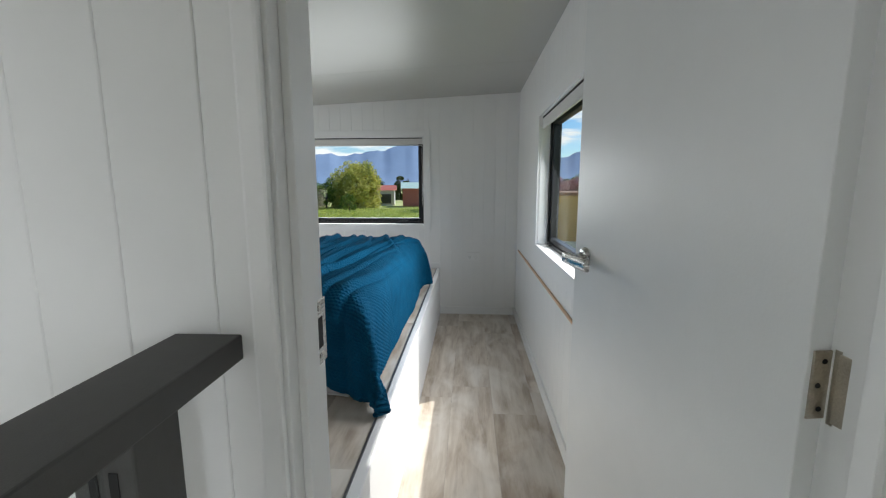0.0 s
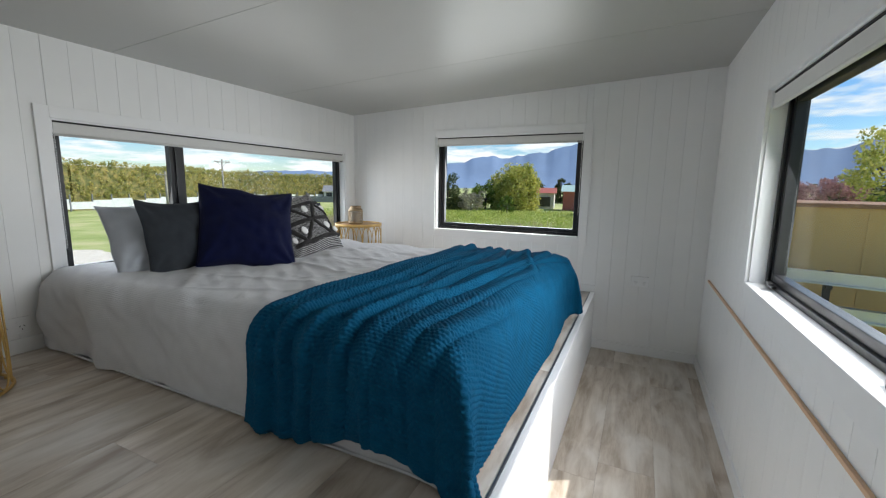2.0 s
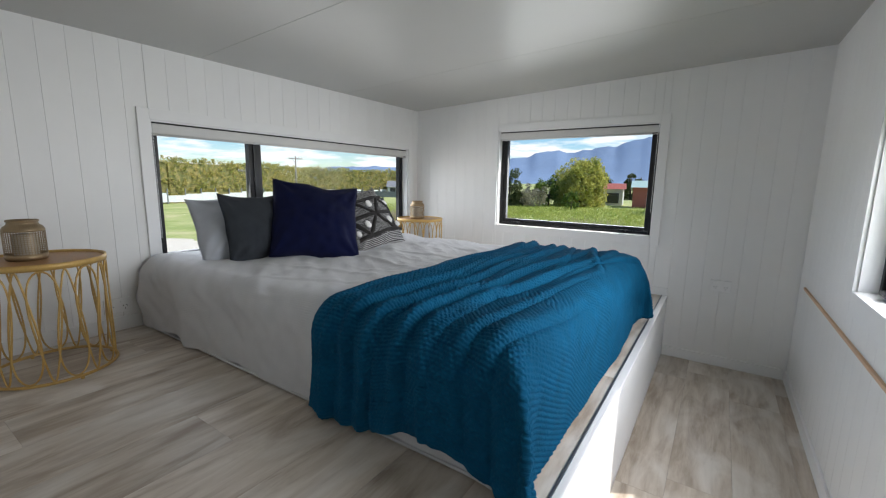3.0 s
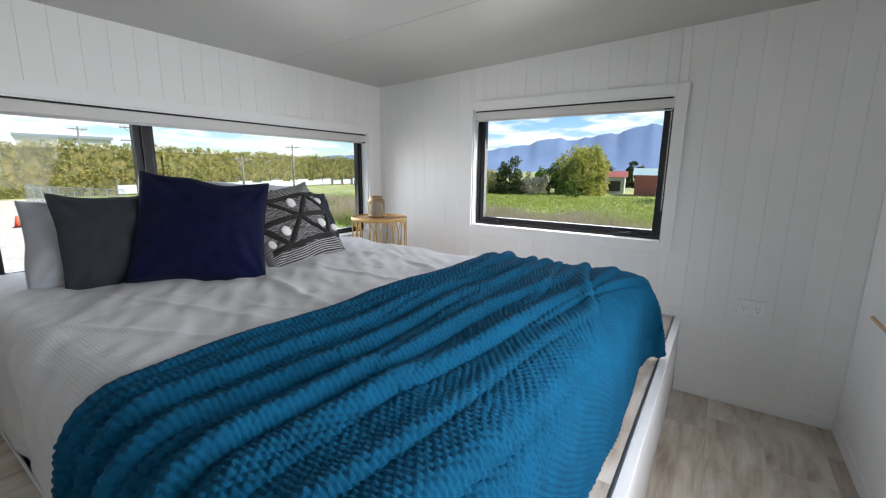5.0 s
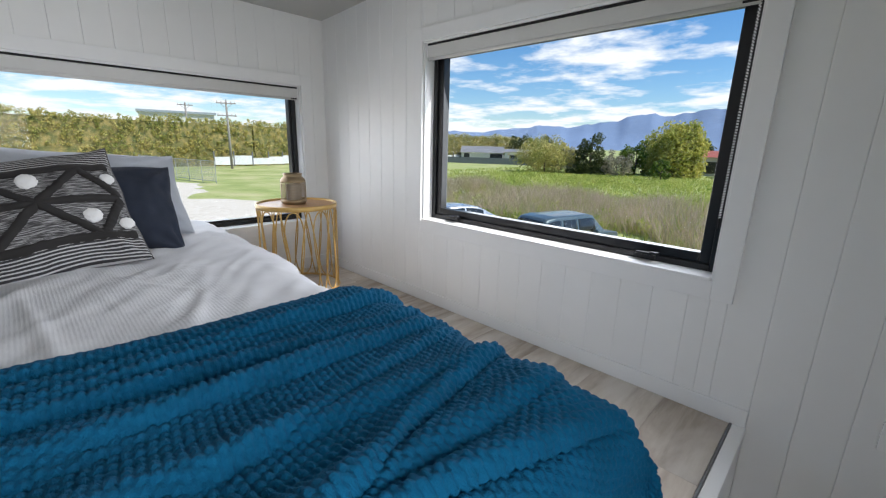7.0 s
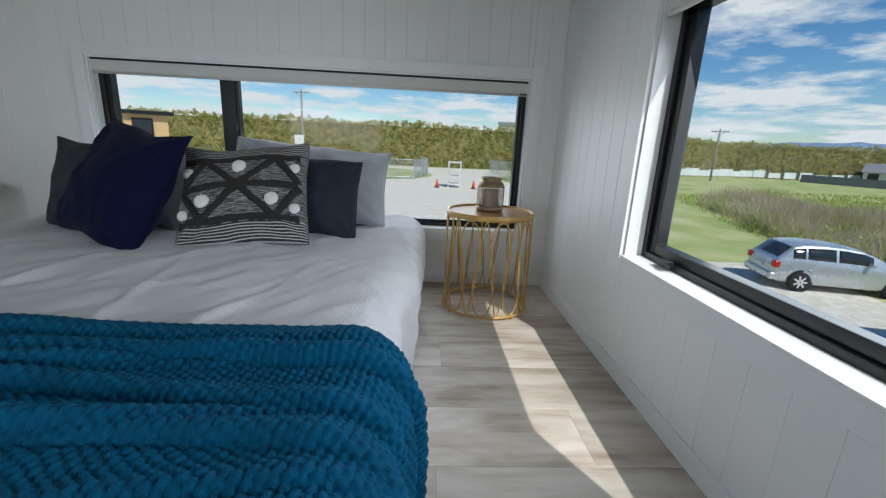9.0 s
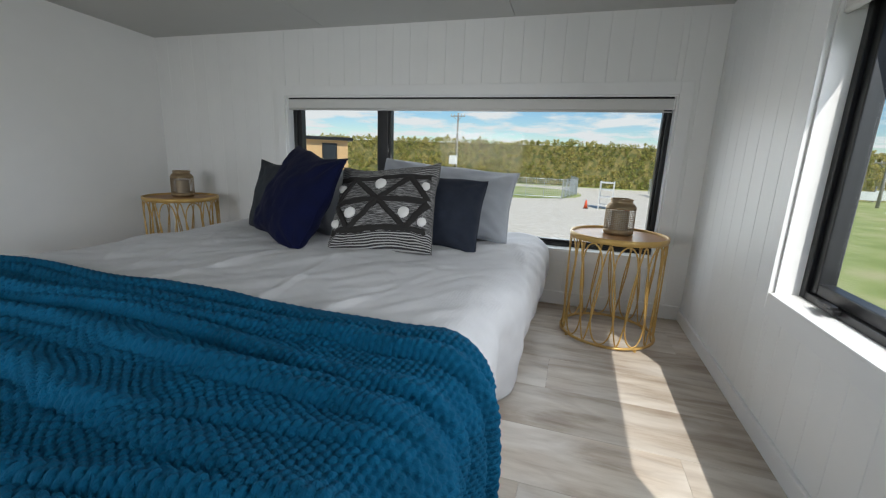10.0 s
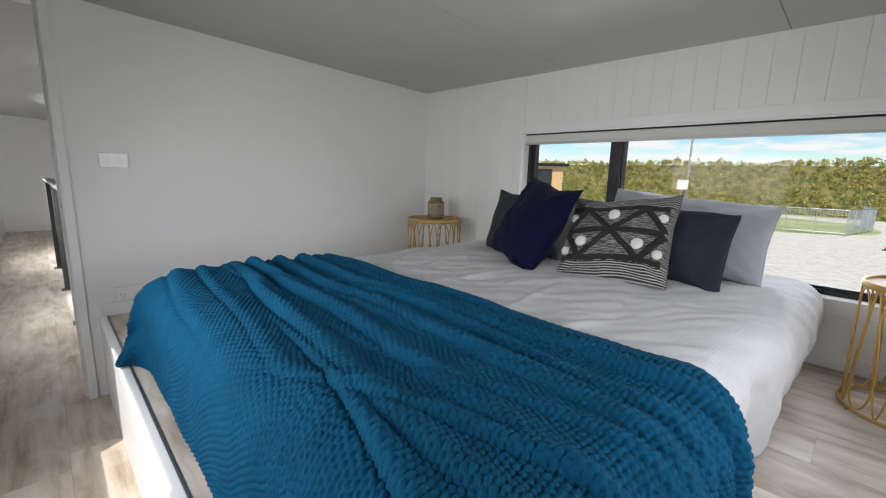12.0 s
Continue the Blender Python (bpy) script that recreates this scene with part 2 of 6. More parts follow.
BLINDFAB = material("blind_fabric", (0.62, 0.615, 0.59), 0.8, scale=5, amount=0.03, bump=0.12, bump_scale=900)
PLASTIC = material("white_plastic", (0.86, 0.86, 0.85), 0.25, scale=10, amount=0.02, bump=0.0)
DARKHOLE = material("dark_slot", (0.01, 0.01, 0.01), 0.7, scale=10, amount=0.05, bump=0.0)
NICKEL = material("satin_nickel", (0.62, 0.61, 0.58), 0.27, 1.0, scale=30, amount=0.06, bump=0.03, bump_scale=500, stretch=(1, 1, 8))
BRASSHINGE = material("tarnished_steel", (0.46, 0.42, 0.35), 0.38, 1.0, scale=45, amount=0.22, bump=0.05)
COPPER = material("pale_pine_strip", (0.62, 0.40, 0.24), 0.5, scale=12, amount=0.12, stretch=(8, 1, 8))
TABLETOP = material("honey_wood", (0.40, 0.21, 0.085), 0.42, scale=5, amount=0.16, bump=0.05, stretch=(1, 9, 1))
CANE = material("golden_cane", (0.52, 0.33, 0.10), 0.38, 0.25, scale=22, amount=0.18, bump=0.05)
BRONZE = material("antique_brass_mesh", (0.30, 0.22, 0.13), 0.42, 0.75, scale=26, amount=0.2, bump=0.06)
CANDLE = material("taupe_candle", (0.40, 0.36, 0.30), 0.6, scale=12, amount=0.06)
TEAL = cloth_material("teal_throw", (0.0004, 0.073, 0.150), 420, 0.8, 0.95, 0.0, amount=0.14)
DUVET = cloth_material("pale_grey_duvet", (0.58, 0.58, 0.585), 130, 0.30, 0.92, 0.05, rows=0.008, amount=0.04)
SHEET = cloth_material("white_sheet", (0.66, 0.66, 0.65), 600, 0.2, 0.92, 0.05, amount=0.04)
PILLOWGREY = cloth_material("grey_linen", (0.40, 0.42, 0.45), 420, 0.35, 0.92, 0.06, rows=0.007, amount=0.05)
NAVY = cloth_material("navy_velvet", (0.0014, 0.0034, 0.027), 700, 0.3, 0.95, 0.03, amount=0.22)
CHARCOAL = cloth_material("charcoal_cotton", (0.035, 0.040, 0.047), 600, 0.3, 0.95, 0.04, amount=0.12)
SLATE = cloth_material("slate_blue_cotton", (0.022, 0.027, 0.040), 600, 0.3, 0.95, 0.03, amount=0.12)
TUFT = cloth_material("dark_grey_tufting", (0.028, 0.026, 0.025), 380, 0.9, 0.95, 0.04, amount=0.25)
POMPOM = cloth_material("cream_wool", (0.72, 0.71, 0.69), 160, 0.9, 0.95, 0.3, amount=0.12)


def stripe_material(name):
    """Grey flecked weave with pale pinstriped bands along two edges."""
    m = bpy.data.materials.new(name)
    m.use_nodes = True
    n, l = m.node_tree.nodes, m.node_tree.links
    b = n["Principled BSDF"]
    b.inputs["Roughness"].default_value = 0.95
    uv = n.new("ShaderNodeUVMap"); uv.uv_map = "cloth"
    sep = n.new("ShaderNodeSeparateXYZ"); l.new(uv.outputs[0], sep.inputs[0])
    sc = n.new("ShaderNodeMath"); sc.operation = "MULTIPLY"; sc.inputs[1].default_value = 2 * math.pi / 0.0098
    l.new(sep.outputs["Y"], sc.inputs[0])
    sn = n.new("ShaderNodeMath"); sn.operation = "SINE"; l.new(sc.outputs[0], sn.inputs[0])
    gt = n.new("ShaderNodeMath"); gt.operation = "GREATER_THAN"; gt.inputs[1].default_value = 0.35
    l.new(sn.outputs[0], gt.inputs[0])
    mp = n.new("ShaderNodeMapping"); mp.inputs["Scale"].default_value = (26, 330, 1)
    l.new(uv.outputs[0], mp.inputs["Vector"])
    fl = n.new("ShaderNodeTexNoise"); fl.inputs["Scale"].default_value, fl.inputs["Detail"].default_value = 1.0, 4.0
    l.new(mp.outputs[0], fl.inputs["Vector"])
    fr = n.new("ShaderNodeValToRGB")
    fr.color_ramp.elements[0].position, fr.color_ramp.elements[1].position = 0.46, 0.62
    fr.color_ramp.elements[0].color, fr.color_ramp.elements[1].color = (0.045, 0.043, 0.043, 1), (0.34, 0.335, 0.33, 1)
    l.new(fl.outputs["Fac"], fr.inputs[0])
    st = n.new("ShaderNodeMix"); st.data_type = "RGBA"
    st.inputs["A"].default_value, st.inputs["B"].default_value = (0.028, 0.027, 0.028, 1), (0.40, 0.395, 0.39, 1)
    l.new(gt.outputs[0], st.inputs["Factor"])
    ab = n.new("ShaderNodeMath"); ab.operation = "ABSOLUTE"; l.new(sep.outputs["Y"], ab.inputs[0])
    edge = n.new("ShaderNodeMath"); edge.operation = "GREATER_THAN"; edge.inputs[1].default_value = 0.142
    l.new(ab.outputs[0], edge.inputs[0])
    mix = n.new("ShaderNodeMix"); mix.data_type = "RGBA"
    l.new(edge.outputs[0], mix.inputs["Factor"]); l.new(fr.outputs[0], mix.inputs["A"]); l.new(st.outputs["Result"], mix.inputs["B"])
    l.new(mix.outputs["Result"], b.inputs["Base Color"])
    bp = n.new("ShaderNodeBump"); bp.inputs["Strength"].default_value, bp.inputs["Distance"].default_value = 0.5, 0.003
    l.new(fl.outputs["Fac"], bp.inputs["Height"]); l.new(bp.outputs[0], b.inputs["Normal"])
    return m


STRIPE = stripe_material("striped_weave")


# ---- mesh helpers ----
def part(name, bm, mat, parent=None, label="", smooth=False, kind=""):
    """Links a bmesh as one mesh object, under a thing or a part where one is given."""
    me = bpy.data.meshes.new(name)
    bmesh.ops.recalc_face_normals(bm, faces=bm.faces)
    bm.to_mesh(me)
    bm.free()
    return finish(name, me, mat, parent, label, smooth, kind)


def finish(name, me, mat, parent=None, label="", smooth=False, kind=""):
    if mat:
        me.materials.append(mat)
    if smooth:
        me.polygons.foreach_set("use_smooth", [True] * len(me.polygons))
    ob = new(name, me)
    if parent:
        ob.parent = parent
    return tagged(ob, label, kind=kind)


def mesh_from(name, verts, faces, mat, parent=None, label="", smooth=True, kind="", uv=None):
    me = bpy.data.meshes.new(name)
    me.from_pydata([tuple(v) for v in verts], [], faces)
    if uv is not None:
        layer = me.uv_layers.new(name="cloth")
        loops = np.empty(len(me.loops), dtype=np.int32)
        me.loops.foreach_get("vertex_index", loops)
        layer.data.foreach_set("uv", np.asarray(uv, dtype=np.float32)[loops].ravel())
    return finish(name, me, mat, parent, label, smooth, kind)


def box(bm, x0, x1, y0, y1, z0, z1, bevel=0.0, m=None):
    v = [bm.verts.new((x, y, z)) for z in (z0, z1) for x, y in ((x0, y0), (x1, y0), (x1, y1), (x0, y1))]
    fs = [bm.faces.new([v[i] for i in q]) for q in ((3, 2, 1, 0), (4, 5, 6, 7), (0, 1, 5, 4), (1, 2, 6, 5), (2, 3, 7, 6), (3, 0, 4, 7))]
    if bevel:
        es = {e for f in fs for e in f.edges}
        r = bmesh.ops.bevel(bm, geom=list(es), offset=bevel, segments=2, profile=0.6, affect="EDGES")
        v = list({q for f in r["faces"] for q in f.verts} | {q for q in v if q.is_valid})
    if m is not None:
        bmesh.ops.transform(bm, matrix=m, verts=[q for q in v if q.is_valid])
    return bm


def boxed(x0, x1, y0, y1, z0, z1, bevel=0.0):
    return box(bmesh.new(), x0, x1, y0, y1, z0, z1, bevel)


def lathe(bm, profile, segs=32, centre=(0, 0, 0), m=None):
    """Turns a profile of (radius, height) about z."""
    rings = []
    made = []
    for r, z in profile:
        ring = []
        for i in range(segs):
            a = 2 * math.pi * i / segs
            ring.append(bm.verts.new((centre[0] + r * math.cos(a), centre[1] + r * math.sin(a), centre[2] + z)))
        rings.append(ring)
        made += ring
    for a, b in zip(rings, rings[1:]):
        for i in range(segs):
            bm.faces.new((a[i], a[(i + 1) % segs], b[(i + 1) % segs], b[i]))
    for ring in (rings[0], rings[-1]):
        if (ring[0].co - ring[segs // 2].co).length > 1e-5:
            bm.faces.new(ring)
    if m is not None:
        bmesh.ops.transform(bm, matrix=m, verts=made)
    return bm


def tube(bm, pts, r, n=8, closed=False):
    """A round bar along a line of points."""
    pts = [Vector(p) for p in pts]
    rings = []
    up = Vector((0.13, 0.21, 0.97))
    for i, p in enumerate(pts):
        a = pts[i - 1] if i or closed else p
        b = pts[(i + 1) % len(pts)] if i + 1 < len(pts) or closed else p
        d = (b - a).normalized()
        s = d.cross(up)
        s = s.normalized() if s.length > 1e-4 else Vector((1, 0, 0))
        q = s.cross(d)
        rad = r[i] if isinstance(r, (list, tuple)) else r
        rings.append([bm.verts.new(p + rad * (math.cos(2 * math.pi * k / n) * s + math.sin(2 * math.pi * k / n) * q)) for k in range(n)])
    pairs = list(zip(rings, rings[1:])) + ([(rings[-1], rings[0])] if closed else [])
    for a, b in pairs:
        for k in range(n):
            bm.faces.new((a[k], a[(k + 1) % n], b[(k + 1) % n], b[k]))
    if not closed:
        bm.faces.new(rings[0]); bm.faces.new(rings[-1])
    return bm


def thing(name, label, category, m=None, group="", kind=""):
    ob = new(name)
    if m is not None:
        ob.matrix_world = m
    return tagged(ob, label, category, group, kind)


# ---- the rooms ----
XL, XR, YF, YD, YDO = -2.40, 0.55, 4.00, 0.715, 0.615
EDGE, PLAT = -0.154, 0.435
YB = -7.0


def roof_z(x):
    return 1.87 + (x - XL) * 0.0461


BOARD = 0.1
HEADWIN, FARWIN, SIDEWIN = (1.718, 3.846, 0.73, 1.505), (-1.53, -0.297, 0.843, 1.640), (1.60, 2.84, 0.825, 1.62)
HALLWINS = ((-1.45, -0.65, 0.825, 1.62), (-4.15, -3.35, 0.825, 1.62))
DOORWAY = (-0.071, 0.545, -0.01, 1.93)


def on_wall(plane, u, d, z):
    """A wall's own coordinates to the world: u along it, d outwards from its inner face."""
    return {"head": (XL - d, u, z), "far": (u, YF + d, z), "side": (XR + d, u, z), "hall": (u, YDO + d, z), "door": (u, YD - d, z), "back": (u, YB - d, z)}[plane]


def slab(bm, plane, u0, u1, d0, d1, z0, z1, top=False):
    vs = []
    for z, flag in ((z0, False), (z1, top)):
        for u, d in ((u0, d0), (u1, d0), (u1, d1), (u0, d1)):
            p = on_wall(plane, u, d, z)
            vs.append(bm.verts.new((p[0], p[1], roof_z(p[0]) + 0.01 if flag else z)))
    for q in ((3, 2, 1, 0), (4, 5, 6, 7), (0, 1, 5, 4), (1, 2, 6, 5), (2, 3, 7, 6), (3, 0, 4, 7)):
        bm.faces.new([vs[i] for i in q])


def wall(name, plane, u0, u1, z0, holes, d0=0.007, d1=0.12, label="white painted wall"):
    """A wall of full thickness with its openings cut through."""
    bm = bmesh.new()
    cuts = sorted(holes)
    at = u0
    for a, b, lo, hi in cuts:
        slab(bm, plane, at, a, d0, d1, z0, 2, True)
        if lo > z0 + 0.02:
            slab(bm, plane, a, b, d0, d1, z0, lo)
        slab(bm, plane, a, b, d0, d1, hi, 2, True)
        at = b
    slab(bm, plane, at, u1, d0, d1, z0, 2, True)
    return tagged(part(name, bm, WHITE), label, "wall", kind="structure")


def boards(parent, plane, u0, u1, z0, holes, start=0.0):
    """Vertical V-jointed boards, each a piece with chamfered edges, cut round the openings."""
    k = math.floor((u0 - start) / BOARD)
    while start + k * BOARD < u1 - 1e-6:
        a, b = max(u0, start + k * BOARD), min(u1, start + (k + 1) * BOARD)
        k += 1
        if b - a < 0.008:
            continue
        spans = [(a, b, z0, None)]
        for ha, hb, lo, hi in holes:
            nxt = []
            for p, q, s, e in spans:
                if hb <= p or ha >= q:
                    nxt.append((p, q, s, e))
                    continue
                if ha > p + 0.004:
                    nxt.append((p, ha, s, e))
                if hb < q - 0.004:
                    nxt.append((hb, q, s, e))
                p2, q2 = max(p, ha), min(q, hb)
                if lo > s + 0.02:
                    nxt.append((p2, q2, s, lo))
                nxt.append((p2, q2, hi, e))
            spans = nxt
        for p, q, s, e in spans:
            bm = bmesh.new()
            c = 0.0019 if q - p > 0.02 else 0.0008
            prof = [(p + 0.0002, 0.007), (p + 0.0002, 0.0014), (p + c, 0.0), (q - c, 0.0), (q - 0.0002, 0.0014), (q - 0.0002, 0.007)]
            lower = [bm.verts.new(on_wall(plane, u, d, s)) for u, d in prof]
            upper = []
            for u, d in prof:
                x, y, z = on_wall(plane, u, d, 0)
                upper.append(bm.verts.new((x, y, roof_z(x) + 0.008 if e is None else e)))
            for i in range(5):
                bm.faces.new((lower[i], lower[i + 1], upper[i + 1], upper[i]))
            bm.faces.new(lower); bm.faces.new(upper)
            part("board", bm, WHITE, parent)


wall_head = wall("wall_west", "head", YDO, YF + 0.12, -0.05, [HEADWIN])
wall_far = wall("wall_north", "far", XL, XR, -0.05, [FARWIN])
wall_side = wall("wall_east", "side", YB - 0.12, YF + 0.12, -0.05, [SIDEWIN, *HALLWINS])
wall_hall_west = wall("wall_west_hall", "head", YB - 0.12, YDO, -2.4, [], 0.0)
wall_back = wall("wall_south", "back", XL, XR, -2.4, [], 0.0)
# the partition with the doorway
bm = bmesh.new()
for a, b, lo, full in ((XL, DOORWAY[0] - 0.02, -0.05, True), (DOORWAY[0] - 0.02, XR, DOORWAY[3] + 0.02, True)):
    slab(bm, "hall", a, b, 0.007, YD - YDO, lo, 2, full)
wall_door = tagged(part("wall_partition", bm, WHITE), "smooth white partition wall with a doorway", "wall", kind="structure")

# floors
FLOOR = material("floor_underlay", (0.12, 0.10, 0.085), 0.8)
bm = boxed(EDGE - 0.02, XR + 0.02, YB - 0.05, YF + 0.05, -0.08, -0.0045)
floor = tagged(part("floor", bm, FLOOR), "grey-washed oak vinyl plank floor of the aisle", "floor", kind="structure")
bm = boxed(XL - 0.02, EDGE - 0.02, YB - 0.05, YDO, -2.4, -2.32)
tagged(part("floor_lower", bm, FLOOR), "floor at the foot of the stairwell", "floor", kind="structure")
bm = boxed(XL - 0.02, EDGE - 0.012, YD + 0.002, YF + 0.02, 0.0, PLAT - 0.0045)
platform = tagged(part("floor_platform", bm, FLOOR), "raised bed platform with washed oak vinyl planks", "floor", kind="structure")
bm = boxed(EDGE - 0.012, EDGE, YD + 0.002, YF - 0.001, 0.0, PLAT - 0.016)
part("riser", bm, WHITE_GLOSS, platform, "white painted riser board")
bm = boxed(EDGE - 0.03, EDGE + 0.003, YD + 0.002, YF - 0.001, PLAT - 0.0155, PLAT + 0.003, 0.003)
part("nosing", bm, WHITE_GLOSS, platform, "white edge trim")
bm = boxed(EDGE - 0.037, EDGE - 0.0305, YD + 0.002, YF - 0.001, PLAT - 0.008, PLAT + 0.004, 0.0015)
part("edge_strip", bm, NOSING, platform, "grey aluminium edge strip")

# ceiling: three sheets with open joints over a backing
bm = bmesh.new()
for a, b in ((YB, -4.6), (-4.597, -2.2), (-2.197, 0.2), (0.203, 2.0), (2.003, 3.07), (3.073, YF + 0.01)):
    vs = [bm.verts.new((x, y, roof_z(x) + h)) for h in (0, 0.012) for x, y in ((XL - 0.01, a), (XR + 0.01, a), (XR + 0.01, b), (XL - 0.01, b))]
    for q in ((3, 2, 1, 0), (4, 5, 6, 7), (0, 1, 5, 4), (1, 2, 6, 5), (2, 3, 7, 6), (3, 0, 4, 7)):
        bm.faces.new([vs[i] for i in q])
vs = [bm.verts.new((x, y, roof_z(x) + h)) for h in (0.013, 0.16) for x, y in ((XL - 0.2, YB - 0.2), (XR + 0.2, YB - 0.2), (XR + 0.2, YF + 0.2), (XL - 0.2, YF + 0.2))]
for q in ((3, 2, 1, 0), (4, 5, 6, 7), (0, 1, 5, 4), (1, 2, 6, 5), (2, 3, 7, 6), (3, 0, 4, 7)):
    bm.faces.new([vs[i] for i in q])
ceiling = tagged(part("ceiling", bm, CEILING), "satin off-white ceiling sheets painted greyer for shade, with fine joints", "ceiling", kind="structure")
# the storey below, which carries this one
CLAD = material("dark_cladding", (0.05, 0.052, 0.055), 0.5, scale=3, amount=0.1)
bm = boxed(XL - 0.12, XR + 0.12, YB - 0.12, YF + 0.12, GROUND, -2.405)
tagged(part("house_base", bm, CLAD), "dark base of the small house", "house", kind="structure")
bm = bmesh.new()
for a in ((XL - 0.12, XL - 0.04, YB - 0.12, YF + 0.12), (XR + 0.04, XR + 0.12, YB - 0.12, YF + 0.12), (XL - 0.04, XR + 0.04, YF + 0.04, YF + 0.12), (XL - 0.04, XR + 0.04, YB - 0.12, YB - 0.04)):
    box(bm, *a, -2.405, -0.052)
tagged(part("wall_lower_storey", bm, CLAD), "dark clad walls of the lower storey", "wall", kind="structure")


def strip(name, label, *boxes, mat=WHITE_GLOSS, bevel=0.003, category="skirting board"):
    bm = bmesh.new()
    for b in boxes:
        box(bm, *b, bevel)
    return tagged(part(name, bm, mat), label, category, kind="structure")


strip("baseboard_north", "low white skirting along the aisle end", (EDGE + 0.004, XR - 0.0125, YF - 0.012, YF, 0, 0.07))
strip("baseboard_east", "low white skirting along the aisle", (XR - 0.012, XR, YD + 0.012, YF, 0, 0.07))
strip("baseboard_platform_north", "low white skirting on the platform", (XL, EDGE - 0.0, YF - 0.012, YF, PLAT, PLAT + 0.055))
strip("baseboard_platform_west", "low white skirting behind the bed", (XL, XL + 0.012, YD + 0.0125, YF - 0.0125, PLAT, PLAT + 0.07))
strip("baseboard_platform_south", "low white skirting at the partition", (XL + 0.0125, EDGE - 0.01, YD, YD + 0.012, PLAT, PLAT + 0.07))
strip("baseboard_hall", "white skirting in the hall", (XR - 0.012, XR, YB + 0.0125, YDO - 0.02, 0, 0.07), (EDGE, XR - 0.0125, YB, YB + 0.012, 0, 0.07))
strip("trim_rail", "thin pale pine strip along the wall", (XR - 0.011, XR, 1.0, 3.80, 0.637, 0.650), mat=COPPER, bevel=0.002, category="trim")


# ---- windows ----
def frame_bars(bm, w, h, bar, y0, y1, x0=0.0, z0=0.0, bevel=0.003):
    box(bm, x0, x0 + bar, y0, y1, z0, z0 + h, bevel)
    box(bm, x0 + w - bar, x0 + w, y0, y1, z0, z0 + h, bevel)
    box(bm, x0 + bar, x0 + w - bar, y0 + 0.001, y1 - 0.001, z0, z0 + bar, bevel)
    box(bm, x0 + bar, x0 + w - bar, y0 + 0.001, y1 - 0.001, z0 + h - bar, z0 + h, bevel)


def window(name, m, w, h, label, casing=0.055, lights=((0, 1, True),), catches=()):
    """A black aluminium window in a white lined opening. Local x along, y outwards, z up from the opening's lower corner."""
    win = thing(name, label, "window", m, kind="structure")
    bm = bmesh.new()
    box(bm, -casing, 0.0, -0.015, -0.0005, -casing, h + casing, 0.002)
    box(bm, w, w + casing, -0.015, -0.0005, -casing, h + casing, 0.002)
    box(bm, 0.0, w, -0.0145, -0.0005, h, h + casing, 0.002)
    box(bm, 0.0, w, -0.0145, -0.0005, -casing, 0.0, 0.002)
    part("casing", bm, WHITE_GLOSS, win, "flat white painted architrave")
    bm = bmesh.new()
    box(bm, 0.0, 0.008, -0.0008, 0.075, 0.0, h)
    box(bm, w - 0.008, w, -0.0008, 0.075, 0.0, h)
    box(bm, 0.008, w - 0.008, -0.0006, 0.075, h - 0.008, h)
    part("reveal", bm, WHITE_GLOSS, win, "white lining")
    bm = boxed(0.008, w - 0.008, -0.017, 0.075, 0.0, 0.010, 0.003)
    part("window_sill", bm, WHITE_GLOSS, win, "white painted sill")
    bm = bmesh.new()
    frame_bars(bm, w - 0.004, h - 0.004, 0.028, 0.055, 0.118, 0.002, 0.002)
    for a, b, _ in lights[1:]:
        box(bm, a * w - 0.022, a * w + 0.022, 0.056, 0.117, 0.030, h - 0.030, 0.003)
    part("window_frame", bm, BLACK, win, "black aluminium frame")
    for a, b, opens in lights:
        x0 = 0.030 if a == 0 else a * w + 0.022
        x1 = w - 0.030 if b == 1 else b * w - 0.022
        bar = 0.030 if opens else 0.014
        bm = bmesh.new()
        frame_bars(bm, x1 - x0, h - 0.060, bar, 0.066, 0.106, x0, 0.030)
        sash = part("sash", bm, BLACK, win, "black sash")
        bm = boxed(x0 + bar - 0.006, x1 - bar + 0.006, 0.082, 0.088, 0.030 + bar - 0.006, h - 0.030 - bar + 0.006)
        pane = part("pane", bm, GLASS, sash, "clear glass pane")
        pane.visible_shadow = False
    for c in catches:
        bm = bmesh.new()
        box(bm, c - 0.035, c + 0.035, 0.040, 0.066, 0.018, 0.030, 0.003)
        box(bm, c - 0.022, c + 0.028, 0.030, 0.050, 0.030, 0.039, 0.003)
        box(bm, c + 0.020, c + 0.050, 0.026, 0.040, 0.036, 0.044, 0.003)
        part("catch", bm, BLACK, win, "black winder catch")
    return win


